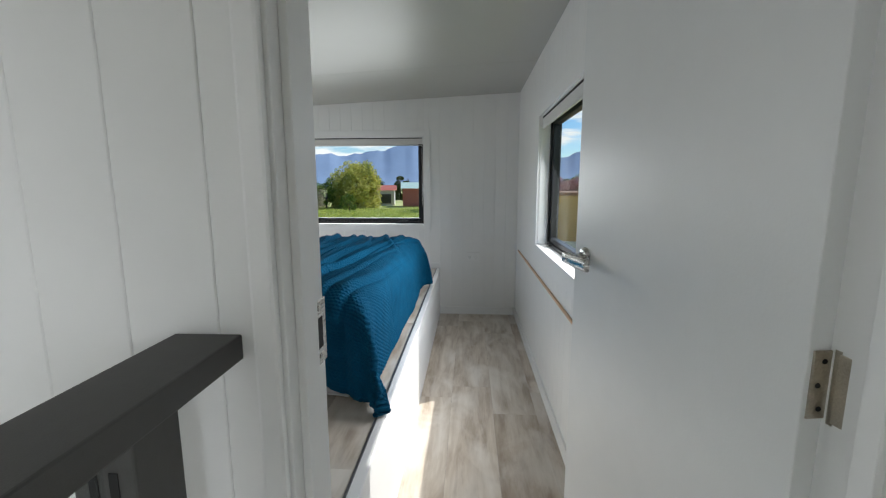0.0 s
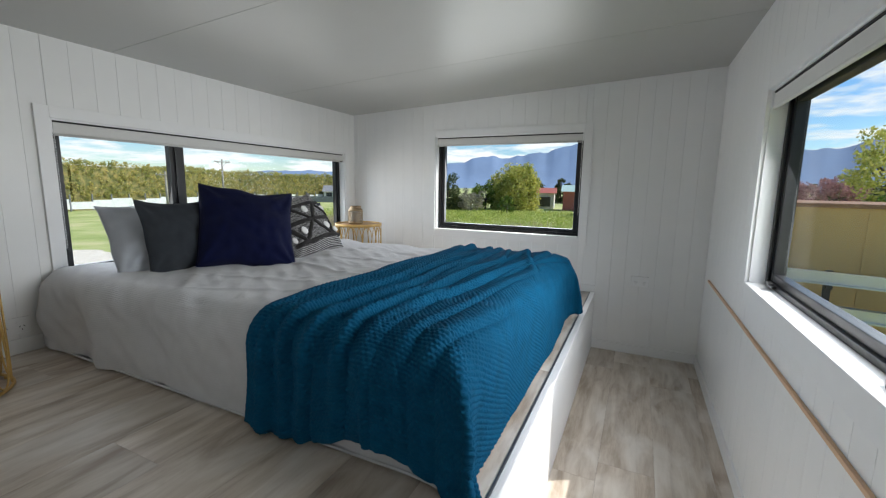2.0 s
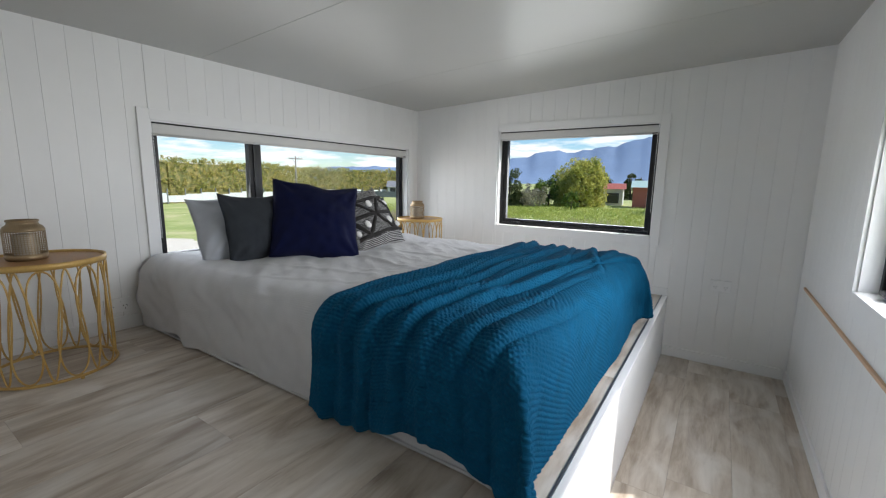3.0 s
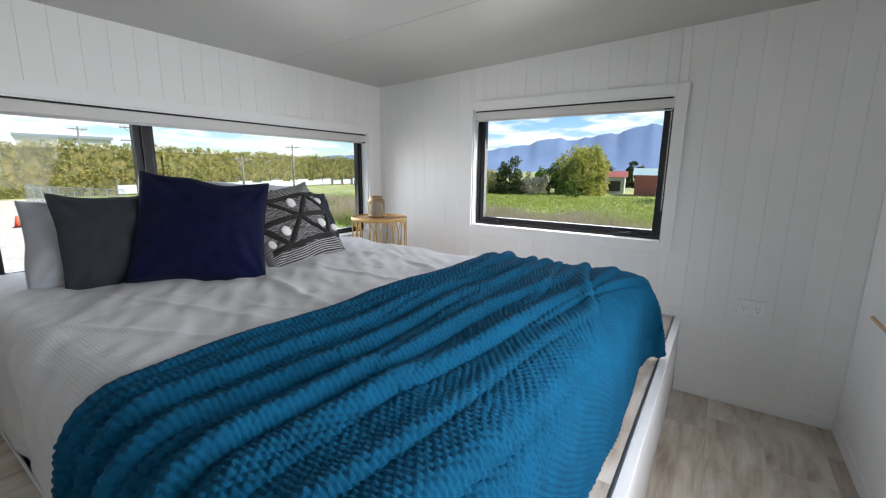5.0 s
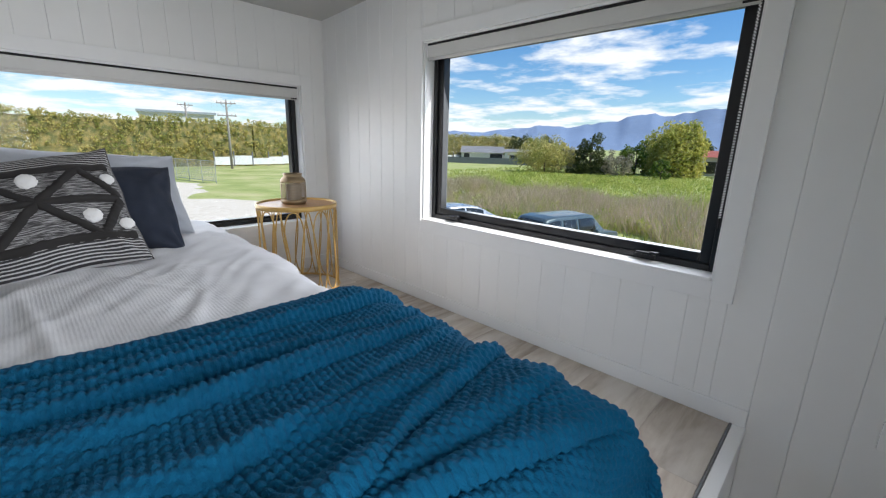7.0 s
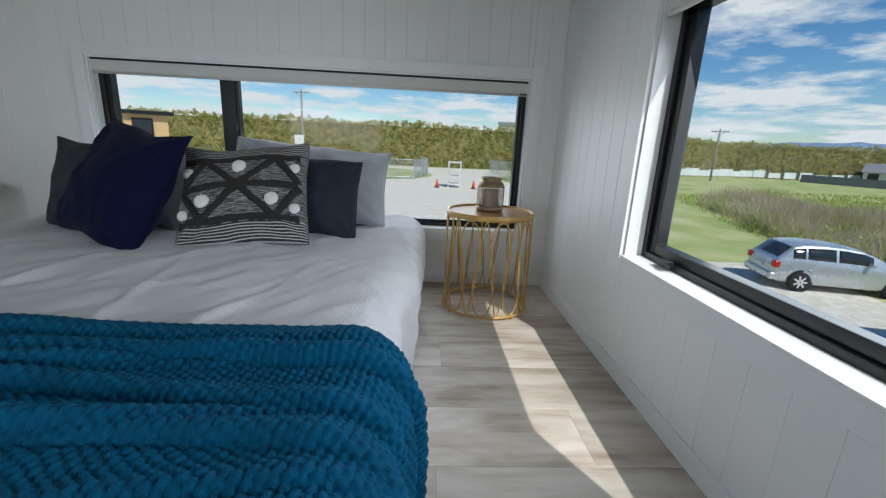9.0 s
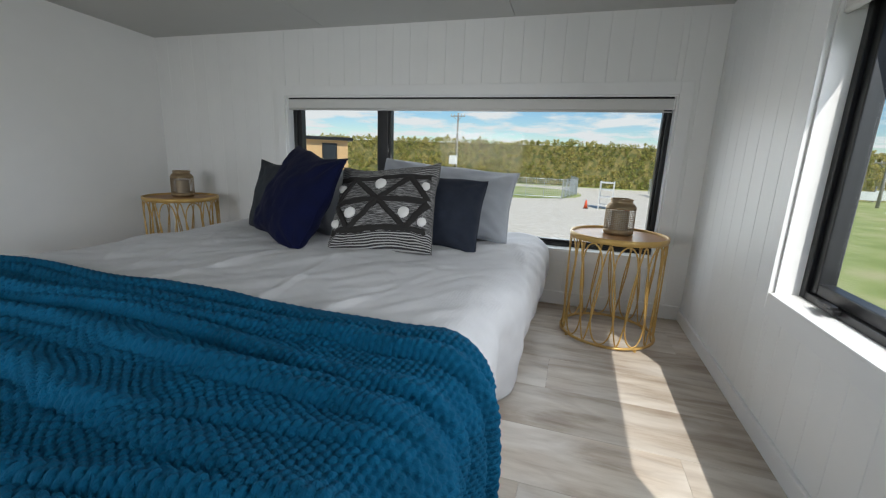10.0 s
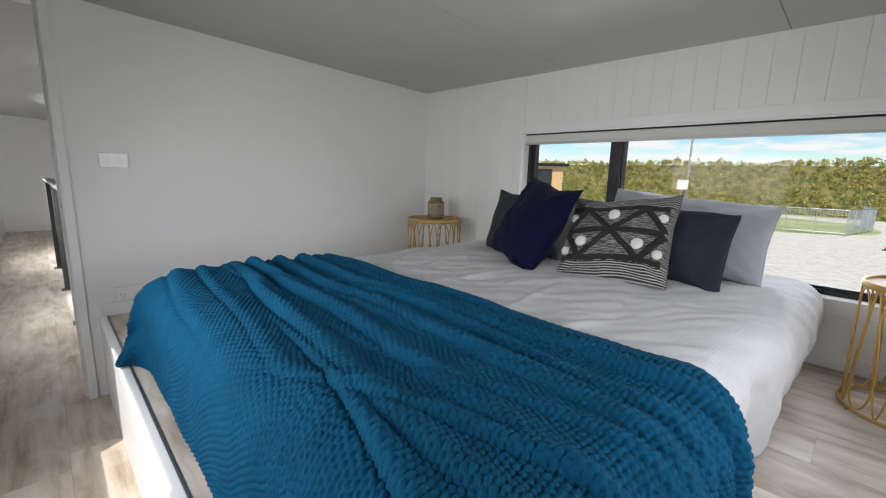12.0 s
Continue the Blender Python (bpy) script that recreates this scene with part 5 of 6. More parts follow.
hedge = leaf_cloud("hedge", cl, 0.11, 26, HEDGE, 5)
tagged(hedge, "tall clipped green and bronze shelter hedge", "hedge")
# Solid filler behind the leaves; its dark colour stands for the shaded depth.
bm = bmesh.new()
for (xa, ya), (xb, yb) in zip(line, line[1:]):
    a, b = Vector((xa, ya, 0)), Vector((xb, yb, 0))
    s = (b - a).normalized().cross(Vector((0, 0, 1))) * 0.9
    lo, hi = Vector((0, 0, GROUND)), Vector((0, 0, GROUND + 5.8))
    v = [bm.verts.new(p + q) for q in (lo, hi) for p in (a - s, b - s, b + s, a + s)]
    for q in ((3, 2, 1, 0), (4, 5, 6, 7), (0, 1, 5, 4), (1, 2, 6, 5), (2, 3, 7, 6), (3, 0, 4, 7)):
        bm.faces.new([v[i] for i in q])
part("hedge_core", bm, material("hedge_inner_shade", (0.13, 0.15, 0.045), 0.9, scale=1.6, amount=0.4, bump=0.8, bump_scale=5, second=(0.28, 0.22, 0.08), second_at=0.5), hedge, "solid core painted dark as the hedge's shaded inside")

# trees and shrubs beyond the meadow
TREES = (
    ("tall yellow-green bamboo clump beyond the meadow", 105.6, 72, 7.0, 8.4, YELLOWGREEN, 0.0, 150, 80, 0.2, "fan"),
    ("dark rounded conifer at the meadow's edge", 114.8, 68, 6.2, 6.0, DARKGREEN, 0.0, 60, 60, 0.16, "cone"),
    ("olive shrub at the meadow's edge", 117.5, 70, 3.6, 5.0, GREYTWIG, 0.0, 40, 45, 0.14, "round"),
    ("spreading bronze-green tree at the meadow's edge", 120.4, 68, 4.6, 8.6, HEDGE, 0.0, 70, 60, 0.14, "round"),
    ("bright green shrub at the meadow's edge", 109.6, 72, 4.6, 5.0, GREEN, 0.0, 40, 50, 0.16, "round"),
    ("pale twiggy shrub at the meadow's edge", 111.6, 66, 3.4, 4.4, GREYTWIG, 0.0, 36, 45, 0.13, "round"),
    ("small dark shrub before the bamboo", 106.6, 62, 2.4, 2.6, GREEN, 0.0, 22, 45, 0.12, "round"),
    ("grey-green tree behind the red shed", 99.5, 110, 8.0, 4.2, DARKGREEN, 0.0, 40, 50, 0.22, "cone"),
    ("grey-green tree behind the red shed", 98.4, 116, 7.6, 4.2, DARKGREEN, 0.0, 40, 50, 0.22, "cone"),
    ("leafy tree by the red shed", 93.6, 60, 6.6, 5.0, GREEN, 0.05, 50, 55, 0.18, "round"),
    ("dark distant tree beyond the meadow", 103.3, 120, 6.2, 6.0, DARKGREEN, 0.0, 40, 45, 0.25, "round"),
    ("dark distant tree beyond the meadow", 124.0, 118, 6.4, 7.0, DARKGREEN, 0.0, 40, 45, 0.25, "round"),
    ("bronze distant tree beyond the meadow", 126.8, 120, 6.0, 8.0, HEDGE, 0.0, 40, 45, 0.25, "round"),
    ("dark distant tree beyond the meadow", 121.3, 112, 5.6, 7.0, DARKGREEN, 0.0, 40, 45, 0.25, "round"),
    ("bronze distant tree beyond the meadow", 119.5, 105, 5.0, 7.0, HEDGE, 0.0, 40, 45, 0.25, "round"),
    ("tall spring willow with yellow-green leaves", 67.3, 62, 10.6, 8.6, YELLOWGREEN, 0.28, 46, 46, 0.2, "round"),
    ("pink blossoming tree in the orchard", 71.6, 78, 5.4, 6.5, PINK, 0.15, 40, 45, 0.18, "round"),
    ("pink blossoming tree in the orchard", 75.2, 84, 5.2, 6.0, PINK, 0.15, 40, 45, 0.18, "round"),
    ("pink blossoming tree in the orchard", 78.5, 88, 5.2, 6.0, PINK, 0.15, 40, 45, 0.18, "round"),
    ("round green shrub below the willow", 66.0, 50, 3.6, 5.5, GREEN, 0.0, 40, 45, 0.16, "round"),
    ("bright shrub below the willow", 69.6, 60, 3.2, 3.0, YELLOWGREEN, 0.0, 26, 45, 0.14, "round"),
)
for i, (label, az, dist, high, wide, mat, clear, clumps, per, leaf, shape) in enumerate(TREES):
    tree(label, *polar(az, dist), high, wide, mat, 50 + i, clear, clumps, per, leaf, shape)
for i in range(16):
    az = 86 - i * 1.5
    tree("dark distant tree beyond the meadow", *polar(az, 150 + (i * 37) % 40), 4.6 + (i * 7 % 5) * 0.6, 8.0, (DARKGREEN, GREEN, HEDGE)[i % 3], 200 + i, 0.0, 26, 30, 0.35)

# tall weeds in the meadow, thickest along the track
rng = np.random.RandomState(12)


def weeds(count, x0, x1, y0, y1, hi, width, where=None):
    px, py = rng.uniform(x0, x1, count), rng.uniform(y0, y1, count)
    if where is not None:
        ok = where(px, py)
        px, py = px[ok], py[ok]
    k = len(px)
    h = hi * rng.uniform(0.45, 1.15, k) * (0.85 + 0.45 * fold_noise(px, py, 77, 0.8))
    a = rng.uniform(0, 6.28, k)
    lean = rng.normal(0, 0.4, (k, 2)) * h[:, None]
    wx, wy = np.cos(a) * width, np.sin(a) * width
    z = np.full(k, GROUND)
    return np.stack([np.stack([px - wx, py - wy, z], 1), np.stack([px + wx, py + wy, z], 1), np.stack([px + lean[:, 0] + wx * 0.4, py + lean[:, 1] + wy * 0.4, z + h], 1), np.stack([px + lean[:, 0] - wx * 0.4, py + lean[:, 1] - wy * 0.4, z + h], 1)], 1).reshape(-1, 3)


def weed_patch(label, v, mat):
    f = np.arange(len(v)).reshape(-1, 4)
    return tagged(mesh_from("tall_grass", v, f.tolist(), mat, smooth=False), label, "grass", kind="stuff")


def thicket(x, y):
    return (fold_noise(x, y, 78, 0.45) > -0.18 - 0.25 * (y < 24)) & (y > 18.2 + 0.35 * np.maximum(0, -x - 13))


weed_patch("tall dry meadow stalks by the track", weeds(60000, -34, 4, 18, 31, 1.25, 0.011, thicket), DRYGRASS)
weed_patch("tall green stalks among the dry grass", weeds(26000, -34, 6, 18, 34, 0.95, 0.016, thicket), LUSH)
weed_patch("lush green meadow weeds", weeds(36000, -38, 8, 17.0, 66, 0.30, 0.030, lambda x, y: y > 17.2 + 0.35 * np.maximum(0, -x - 13)), LUSH)
# leafy bushes among the stalks
rng = np.random.RandomState(23)
px, py = rng.uniform(-32, 6, 2600), 18.4 + 34 * rng.rand(2600) ** 1.8
keep = thicket(px, py) & (fold_noise(px, py, 83, 0.6) > -0.25)
bushes = leaf_cloud("weed_bushes", [(x, y, GROUND + rng.uniform(0.1, 0.55), rng.uniform(0.2, 0.42)) for x, y in zip(px[keep], py[keep])], 0.075, 38, LUSH, 24)
tagged(bushes, "leafy green weeds growing through the meadow", "weeds", kind="stuff")
rng = np.random.RandomState(12)
weed_patch("far meadow grass in bloom", weeds(9000, -45, 12, 40, 74, 0.30, 0.06), LUSH)
weed_patch("meadow grass under the window", weeds(9000, -6, 8, 6, 17, 0.4, 0.03, lambda x, y: x > -2.2), LUSH)

# mountains; the haze before them is put into their blue colour
HAZEBLUE = material("haze_painted_hills", (0.19, 0.27, 0.41), 1.0, scale=0.004, amount=0.18, bump=0.0)


def ridge(label, dist, heights, seed, mat):
    """A range of hills round the horizon; heights: (azimuth, elevation in degrees)."""
    az = np.arange(20, 185, 0.5)
    el = np.interp(az, [h[0] for h in heights], [h[1] for h in heights])
    rng = np.random.RandomState(seed)
    for f in (0.5, 1.1, 2.3, 4.1):
        el = el + 0.16 / f ** 0.7 * np.sin(az * f + rng.uniform(0, 6)) * np.clip(el / 4, 0, 1)
    verts, faces = [], []
    rows = 7
    for r in range(rows):
        f = r / (rows - 1)
        for i, a in enumerate(az):
            d = dist * (0.80 + 0.20 * f) 
            z = GROUND + (dist * math.tan(radians(el[i])) - 0) * f ** 1.2 * (1 - 0.03 * (1 - f) * math.sin(a * 2.3))
            verts.append((d * math.cos(radians(a)), d * math.sin(radians(a)), z))
    n = len(az)
    for r in range(rows - 1):
        for i in range(n - 1):
            faces.append((r * n + i, r * n + i + 1, (r + 1) * n + i + 1, (r + 1) * n + i))
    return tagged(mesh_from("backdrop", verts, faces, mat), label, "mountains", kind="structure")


ridge("mountain range with blue haze painted into its colour", 2600, ((20, 4.0), (62, 6.2), (68, 5.6), (72, 4.4), (78, 4.0), (86, 5.2), (95, 5.6), (100, 5.2), (108, 4.2), (114, 3.3), (119, 2.9), (127, 2.2), (133, 1.9), (150, 1.2), (185, 0.6)), 2, HAZEBLUE)

# red brick shed and pale sheds by the meadow
BRICKRED = material("red_brick_paint", (0.38, 0.115, 0.085), 0.8, scale=2, amount=0.12, bump=0.2, bump_scale=20)
ROOFGREEN = material("pale_green_roof", (0.42, 0.55, 0.50), 0.5, scale=2, amount=0.08)
ROOFRED = material("rust_red_roof", (0.42, 0.12, 0.085), 0.6, scale=2, amount=0.1)
PALEWALL = material("pale_wall", (0.66, 0.65, 0.62), 0.7, scale=2, amount=0.06)
GREYROOF = material("grey_roof", (0.24, 0.24, 0.25), 0.6, scale=2, amount=0.1)
WINDARK = material("dark_window", (0.03, 0.035, 0.04), 0.15, scale=2, amount=0.1, bump=0.0)
TIMBER = material("golden_timber_cladding", (0.62, 0.40, 0.19), 0.6, scale=3, amount=0.14, stretch=(1, 1, 10), bump=0.1)
YELLOW = material("ochre_painted_steel", (0.62, 0.40, 0.135), 0.55, scale=1.2, amount=0.12, bump=0.1, bump_scale=10, second=(0.50, 0.30, 0.11), second_at=0.66)
GALV = material("galvanised_steel", (0.52, 0.55, 0.58), 0.35, 0.8, scale=6, amount=0.15)
FENCEGREY = material("grey_timber_fence", (0.21, 0.22, 0.24), 0.85, scale=2, amount=0.18, stretch=(8, 8, 1))


def shed(name, label, x, y, turn, w, d, h, wall_mat, roof_mat, rise=0.6, windows=()):
    ob = thing(name, label, "building", pose(x, y, GROUND, 0, 0, turn))
    part("wall", boxed(-w / 2, w / 2, -d / 2, d / 2, 0, h), wall_mat, ob)
    bm = bmesh.new()
    o = 0.35
    v = [bm.verts.new(p) for p in ((-w / 2 - o, -d / 2 - o, h), (w / 2 + o, -d / 2 - o, h), (w / 2 + o, d / 2 + o, h), (-w / 2 - o, d / 2 + o, h), (-w / 2 - o, 0, h + rise), (w / 2 + o, 0, h + rise))]
    for q in ((0, 1, 5, 4), (2, 3, 4, 5), (0, 4, 3), (1, 2, 5), (3, 2, 1, 0)):
        bm.faces.new([v[i] for i in q])
    part("roof", bm, roof_mat, ob, "low pitched metal roof")
    for a, b, lo, hi in windows:
        win = part("window", boxed(a, b, -d / 2 - 0.06, -d / 2 + 0.02, lo, hi), BLACK, ob, "dark framed window")
        part("pane", boxed(a + 0.08, b - 0.08, -d / 2 - 0.065, -d / 2 - 0.055, lo + 0.08, hi - 0.08), WINDARK, win)
    return ob


sx, sy = polar(99.3, 76)
shed("brick_shed", "red brick shed with a pale green roof", sx + 4.0, sy, 8, 7.5, 6, 3.3, BRICKRED, ROOFGREEN, 1.1)
sx, sy = polar(102.4, 82)
shed("carport", "pale open shed with a rust red roof", sx, sy, 8, 6, 5, 2.9, PALEWALL, ROOFRED, 1.0, ((-2.4, -0.4, 0.4, 2.2), (0.3, 2.4, 0.4, 2.2)))
sx, sy = polar(124.2, 100)
shed("cottage", "small pale shed with a grey roof beyond the meadow", sx, sy, 30, 5.2, 5, 2.6, PALEWALL, GREYROOF, 0.6, ((-1.5, 0.2, 0.9, 1.9),))
sx, sy = polar(128.8, 108)
shed("cottage", "long low house with a grey roof beyond the meadow", sx, sy, 36, 10, 7, 2.2, PALEWALL, GREYROOF, 1.5, ((-4.4, -3, 0.8, 2.0), (2, 5, 0.8, 2.0)))
fence = thing("paling_fence", "long grey timber paling fence beyond the meadow", "fence")
ax, ay = polar(136, 96)
bx, by = polar(116.5, 92)
for i in range(40):
    f, g = i / 40, (i + 1) / 40 - 0.0008
    bm = bmesh.new()
    p, q = Vector((ax + (bx - ax) * f, ay + (by - ay) * f, GROUND)), Vector((ax + (bx - ax) * g, ay + (by - ay) * g, GROUND))
    v = [bm.verts.new(w + Vector((0, dy, dz))) for dz in (0, 1.3) for w, dy in ((p, 0), (q, 0), (q, 0.06), (p, 0.06))]
    for k in ((3, 2, 1, 0), (4, 5, 6, 7), (0, 1, 5, 4), (1, 2, 6, 5), (2, 3, 7, 6), (3, 0, 4, 7)):
        bm.faces.new([v[j] for j in k])
    part("panel", bm, FENCEGREY, fence)

# white wrapped fence before the hedge
WRAP = material("white_plastic_wrap", (0.74, 0.75, 0.76), 0.5, scale=1.5, amount=0.15, bump=0.4, bump_scale=6)
wrap = thing("wrapped_fence", "low fence wrapped in white plastic along the hedge", "fence")
for i in range(34):
    y0 = 22 + i * 2.6
    x0 = -63.5 - max(0, min(1, (y0 - 28) / 34)) * 11 + max(0, (y0 - 62) / 50) * 8
    part("panel", boxed(x0 - 0.05, x0 + 0.05, y0, y0 + 2.5, GROUND + 0.25, GROUND + 1.35 + 0.2 * math.sin(i * 2.1)), WRAP, wrap)
    part("post", boxed(x0 - 0.06, x0 + 0.10, y0 - 0.06, y0 + 0.06, GROUND, GROUND + 2.1), FENCEGREY, wrap)

# utility poles
POLEWOOD = material("weathered_pole", (0.30, 0.28, 0.25), 0.85, scale=3, amount=0.2, stretch=(8, 8, 1))


def utility_pole(label, x, y, high, arms=2, turn=0):
    ob = thing("utility_pole", label, "utility pole", pose(x, y, GROUND, 0, 0, turn), group="utility poles")
    part("pole", tube(bmesh.new(), [(0, 0, 0), (0, 0, high)], [0.17, 0.11], 10), POLEWOOD, ob, "", True)
    for k in range(arms):
        z = high - 0.5 - k * 1.5
        part("crossarm", boxed(-1.1, 1.1, -0.16, -0.06, z, z + 0.13), POLEWOOD, ob)
        for x2 in (-1.0, -0.55, 0.55, 1.0):
            part("insulator", lathe(bmesh.new(), [(0.05, 0), (0.06, 0.1), (0.03, 0.2)], 8, (x2, -0.11, z + 0.13)), PALEWALL, ob)
    part("brace", tube(bmesh.new(), [(-0.7, -0.1, high - 0.45), (0, -0.12, high - 1.1), (0.7, -0.1, high - 0.45)], 0.03, 6), POLEWOOD, ob)
    return ob


utility_pole("weathered timber power pole with a small sign", *polar(-166.0, 60), 9.6, 1, 80)
utility_pole("weathered timber power pole with crossarms", *polar(160.2, 62), 8.6, 2, 70)
utility_pole("weathered timber power pole with crossarms", *polar(164.6, 82), 9.4, 1, 70)
utility_pole("weathered timber power pole with crossarms", *polar(143.6, 76), 7.6, 1, 60)
utility_pole("weathered timber power pole with crossarms", *polar(149.5, 66), 5.2, 1, 60)
sgx, sgy = polar(-165.6, 59)
sign = thing("yard_sign", "small white board on a post", "sign", pose(sgx, sgy, GROUND, 0, 0, 14))
part("post", boxed(-0.06, 0.06, -0.06, 0.06, 0, 3.6), POLEWOOD, sign)
part("board", boxed(0.06, 0.10, -0.6, 0.6, 2.6, 3.8), PALEWALL, sign, "white board")

# white warehouse beyond the hedge
wx, wy = polar(165.8, 120)
ob = thing("warehouse", "long white warehouse beyond the hedge", "building", pose(wx, wy, GROUND, 0, 0, 78))
part("wall", boxed(-7, 7, -9, 9, 0, 9.0), PALEWALL, ob, "white steel wall")
part("roof", boxed(-7.4, 7.4, -9.5, 9.5, 9.0, 9.5), GALV, ob, "pale metal roof")

# timber cabin in the yard
cab = thing("timber_cabin", "golden timber clad tiny cabin with a dark roof", "building", pose(-24.2, -14.7, GROUND, 0, 0, 126.8))
part("wall", boxed(-3.4, 3.4, -1.4, 1.4, 0.5, 4.4), TIMBER, cab)
part("roof", boxed(-3.7, 3.7, -1.7, 1.7, 4.4, 4.6), BLACK, cab, "flat dark roof")
for a, b in ((-1.5, -0.5), (1.75, 2.7)):
    win = part("window", boxed(a, b, -1.46, -1.38, 3.0, 4.2), BLACK, cab, "dark framed window")
    part("pane", boxed(a + 0.09, b - 0.09, -1.47, -1.455, 3.09, 4.11), WINDARK, win)
for x in (-2.8, 2.8):
    part("skid", boxed(x - 0.2, x + 0.2, -1.2, 1.2, 0, 0.5), BLACK, cab)

# timber rack with cones, wire fence panels
rack = thing("timber_rack", "pale timber pallet rack standing in the yard", "rack", pose(-36.0, 6.0, GROUND, 0, 0, 84))
for x in (-0.55, 0.45):
    for y in (-0.4, 0.4):
        part("post", boxed(x, x + 0.1, y - 0.05, y + 0.05, 0, 2.2), PALEWALL, rack)
for z in (0.25, 0.9, 1.5, 2.05):
    part("slat", boxed(-0.55, 0.55, -0.46, 0.46, z, z + 0.1), PALEWALL, rack)
CONE = material("orange_cone", (0.75, 0.10, 0.03), 0.5, scale=4, amount=0.08)
for x, y in ((-35.2, 4.5), (-35.2, 7.6)):
    cone = thing("traffic_cone", "orange traffic cone beside the rack", "traffic cone", pose(x, y, GROUND), group="traffic cones")
    part("body", lathe(bmesh.new(), [(0.17, 0.03), (0.05, 0.7), (0.0, 0.7)], 14), CONE, cone, "", True)
    part("base", boxed(-0.22, 0.22, -0.22, 0.22, 0, 0.035), BLACK, cone)
WIRE = material("grey_mesh", (0.42, 0.44, 0.45), 0.6, 0.4, scale=5, amount=0.1)
for label, pts in (("galvanised wire fence panels round the grass island", ((-42, 2.4), (-48, 3.8), (-54, 3.0))), ("galvanised wire fence panels round the grass island", ((-42, 2.4), (-41.5, -4.5), (-42, -11))), ("galvanised wire gate panels by the yard", ((-39, 14.5), (-47, 12.5), (-55, 12)))):
    wf = thing("wire_fence", label, "fence", group="wire fences")
    for (xa, ya), (xb, yb) in zip(pts, pts[1:]):
        for i in range(4):
            f, g = i / 4, (i + 1) / 4
            p, q = (xa + (xb - xa) * f, ya + (yb - ya) * f), (xa + (xb - xa) * g, ya + (yb - ya) * g)
            bm = tube(bmesh.new(), [(*p, GROUND), (*p, GROUND + 1.9), (*q, GROUND + 1.9), (*q, GROUND + 0.2), (*p, GROUND + 0.2)], 0.035, 6)
            part("frame", bm, GALV, wf)
            bm = bmesh.new()
            for k in range(1, 9):
                z = GROUND + 0.2 + k * 0.19
                tube(bm, [(*p, z), (*q, z)], 0.012, 4)
            for k in range(1, 10):
                xm, ym = p[0] + (q[0] - p[0]) * k / 10, p[1] + (q[1] - p[1]) * k / 10
                tube(bm, [(xm, ym, GROUND + 0.2), (xm, ym, GROUND + 1.9)], 0.012, 4)
            part("mesh_infill", bm, WIRE, wf)

# ochre steel unit stacked with beams, seen from the aisle window
unit = thing("steel_unit", "ochre painted steel unit beside the house", "building", pose(5.2, 7.4, GROUND, 0, 0, -14))
part("wall", boxed(-4.1, 5.0, 0, 2.4, 0, 3.52), YELLOW, unit, "faded ochre steel wall")
part("top_rail", boxed(-4.15, 5.05, -0.05, 2.45, 3.52, 3.58, 0.01), material("rusty_steel", (0.30, 0.15, 0.07), 0.7, scale=5, amount=0.25), unit, "rusty top rail")
for i in range(12):
    part("rib", boxed(-4.0 + i * 0.78, -3.96 + i * 0.78, -0.02, 0.0, 0.1, 3.5), YELLOW, unit)
for k, (y, z) in enumerate(((-0.55, 2.55), (-0.7, 2.15), (-0.95, 1.72), (-1.3, 1.30), (-0.6, 0.9))):
    bp2 = thing("steel_beam", "galvanised steel beam stacked beside the ochre unit", "beam", pose(5.2, 7.4, GROUND, 0, 0, -14), group="steel beams")
    bm = bmesh.new()
    box(bm, -4.0, 4.8, y - 0.06, y + 0.06, z, z + 0.02)
    box(bm, -4.0, 4.8, y - 0.012, y + 0.012, z + 0.02, z + 0.14)
    box(bm, -4.0, 4.8, y - 0.06, y + 0.06, z + 0.14, z + 0.16)
    part("beam", bm, GALV, bp2)
for x in (-2.8, 0.4, 3.6):
    st = thing("beam_stand", "dark steel stand carrying the beams", "stand", pose(5.2, 7.4, GROUND, 0, 0, -14))
    part("upright", boxed(x, x + 0.08, -0.35, -0.27, 0, 2.7), BLACK, st)
    for y, z in ((-0.55, 2.55), (-0.7, 2.15), (-0.95, 1.72), (-1.3, 1.30), (-0.6, 0.9)):
        part("arm", boxed(x + 0.01, x + 0.07, y - 0.1, -0.27, z - 0.05, z), BLACK, st)


# ---- cars ----
SILVER = material("silver_car_paint", (0.55, 0.58, 0.60), 0.28, 0.5, scale=2, amount=0.04, bump=0.0, coat=0.6)
DARKCAR = material("dark_green_car_paint", (0.10, 0.14, 0.15), 0.3, 0.35, scale=2, amount=0.06, bump=0.0, coat=0.6)
CARGLASS = material("car_glass", (0.025, 0.032, 0.036), 0.06, scale=2, amount=0.1, bump=0.0)
TYRE = material("tyre", (0.018, 0.018, 0.018), 0.85, scale=10, amount=0.1)
RIM = material("alloy_rim", (0.66, 0.67, 0.68), 0.4, 0.3, scale=10, amount=0.1)
LAMP = material("red_lamp", (0.45, 0.02, 0.015), 0.2, scale=10, amount=0.1, bump=0.0)
PLATE = material("number_plate", (0.62, 0.62, 0.60), 0.5, scale=10, amount=0.05)


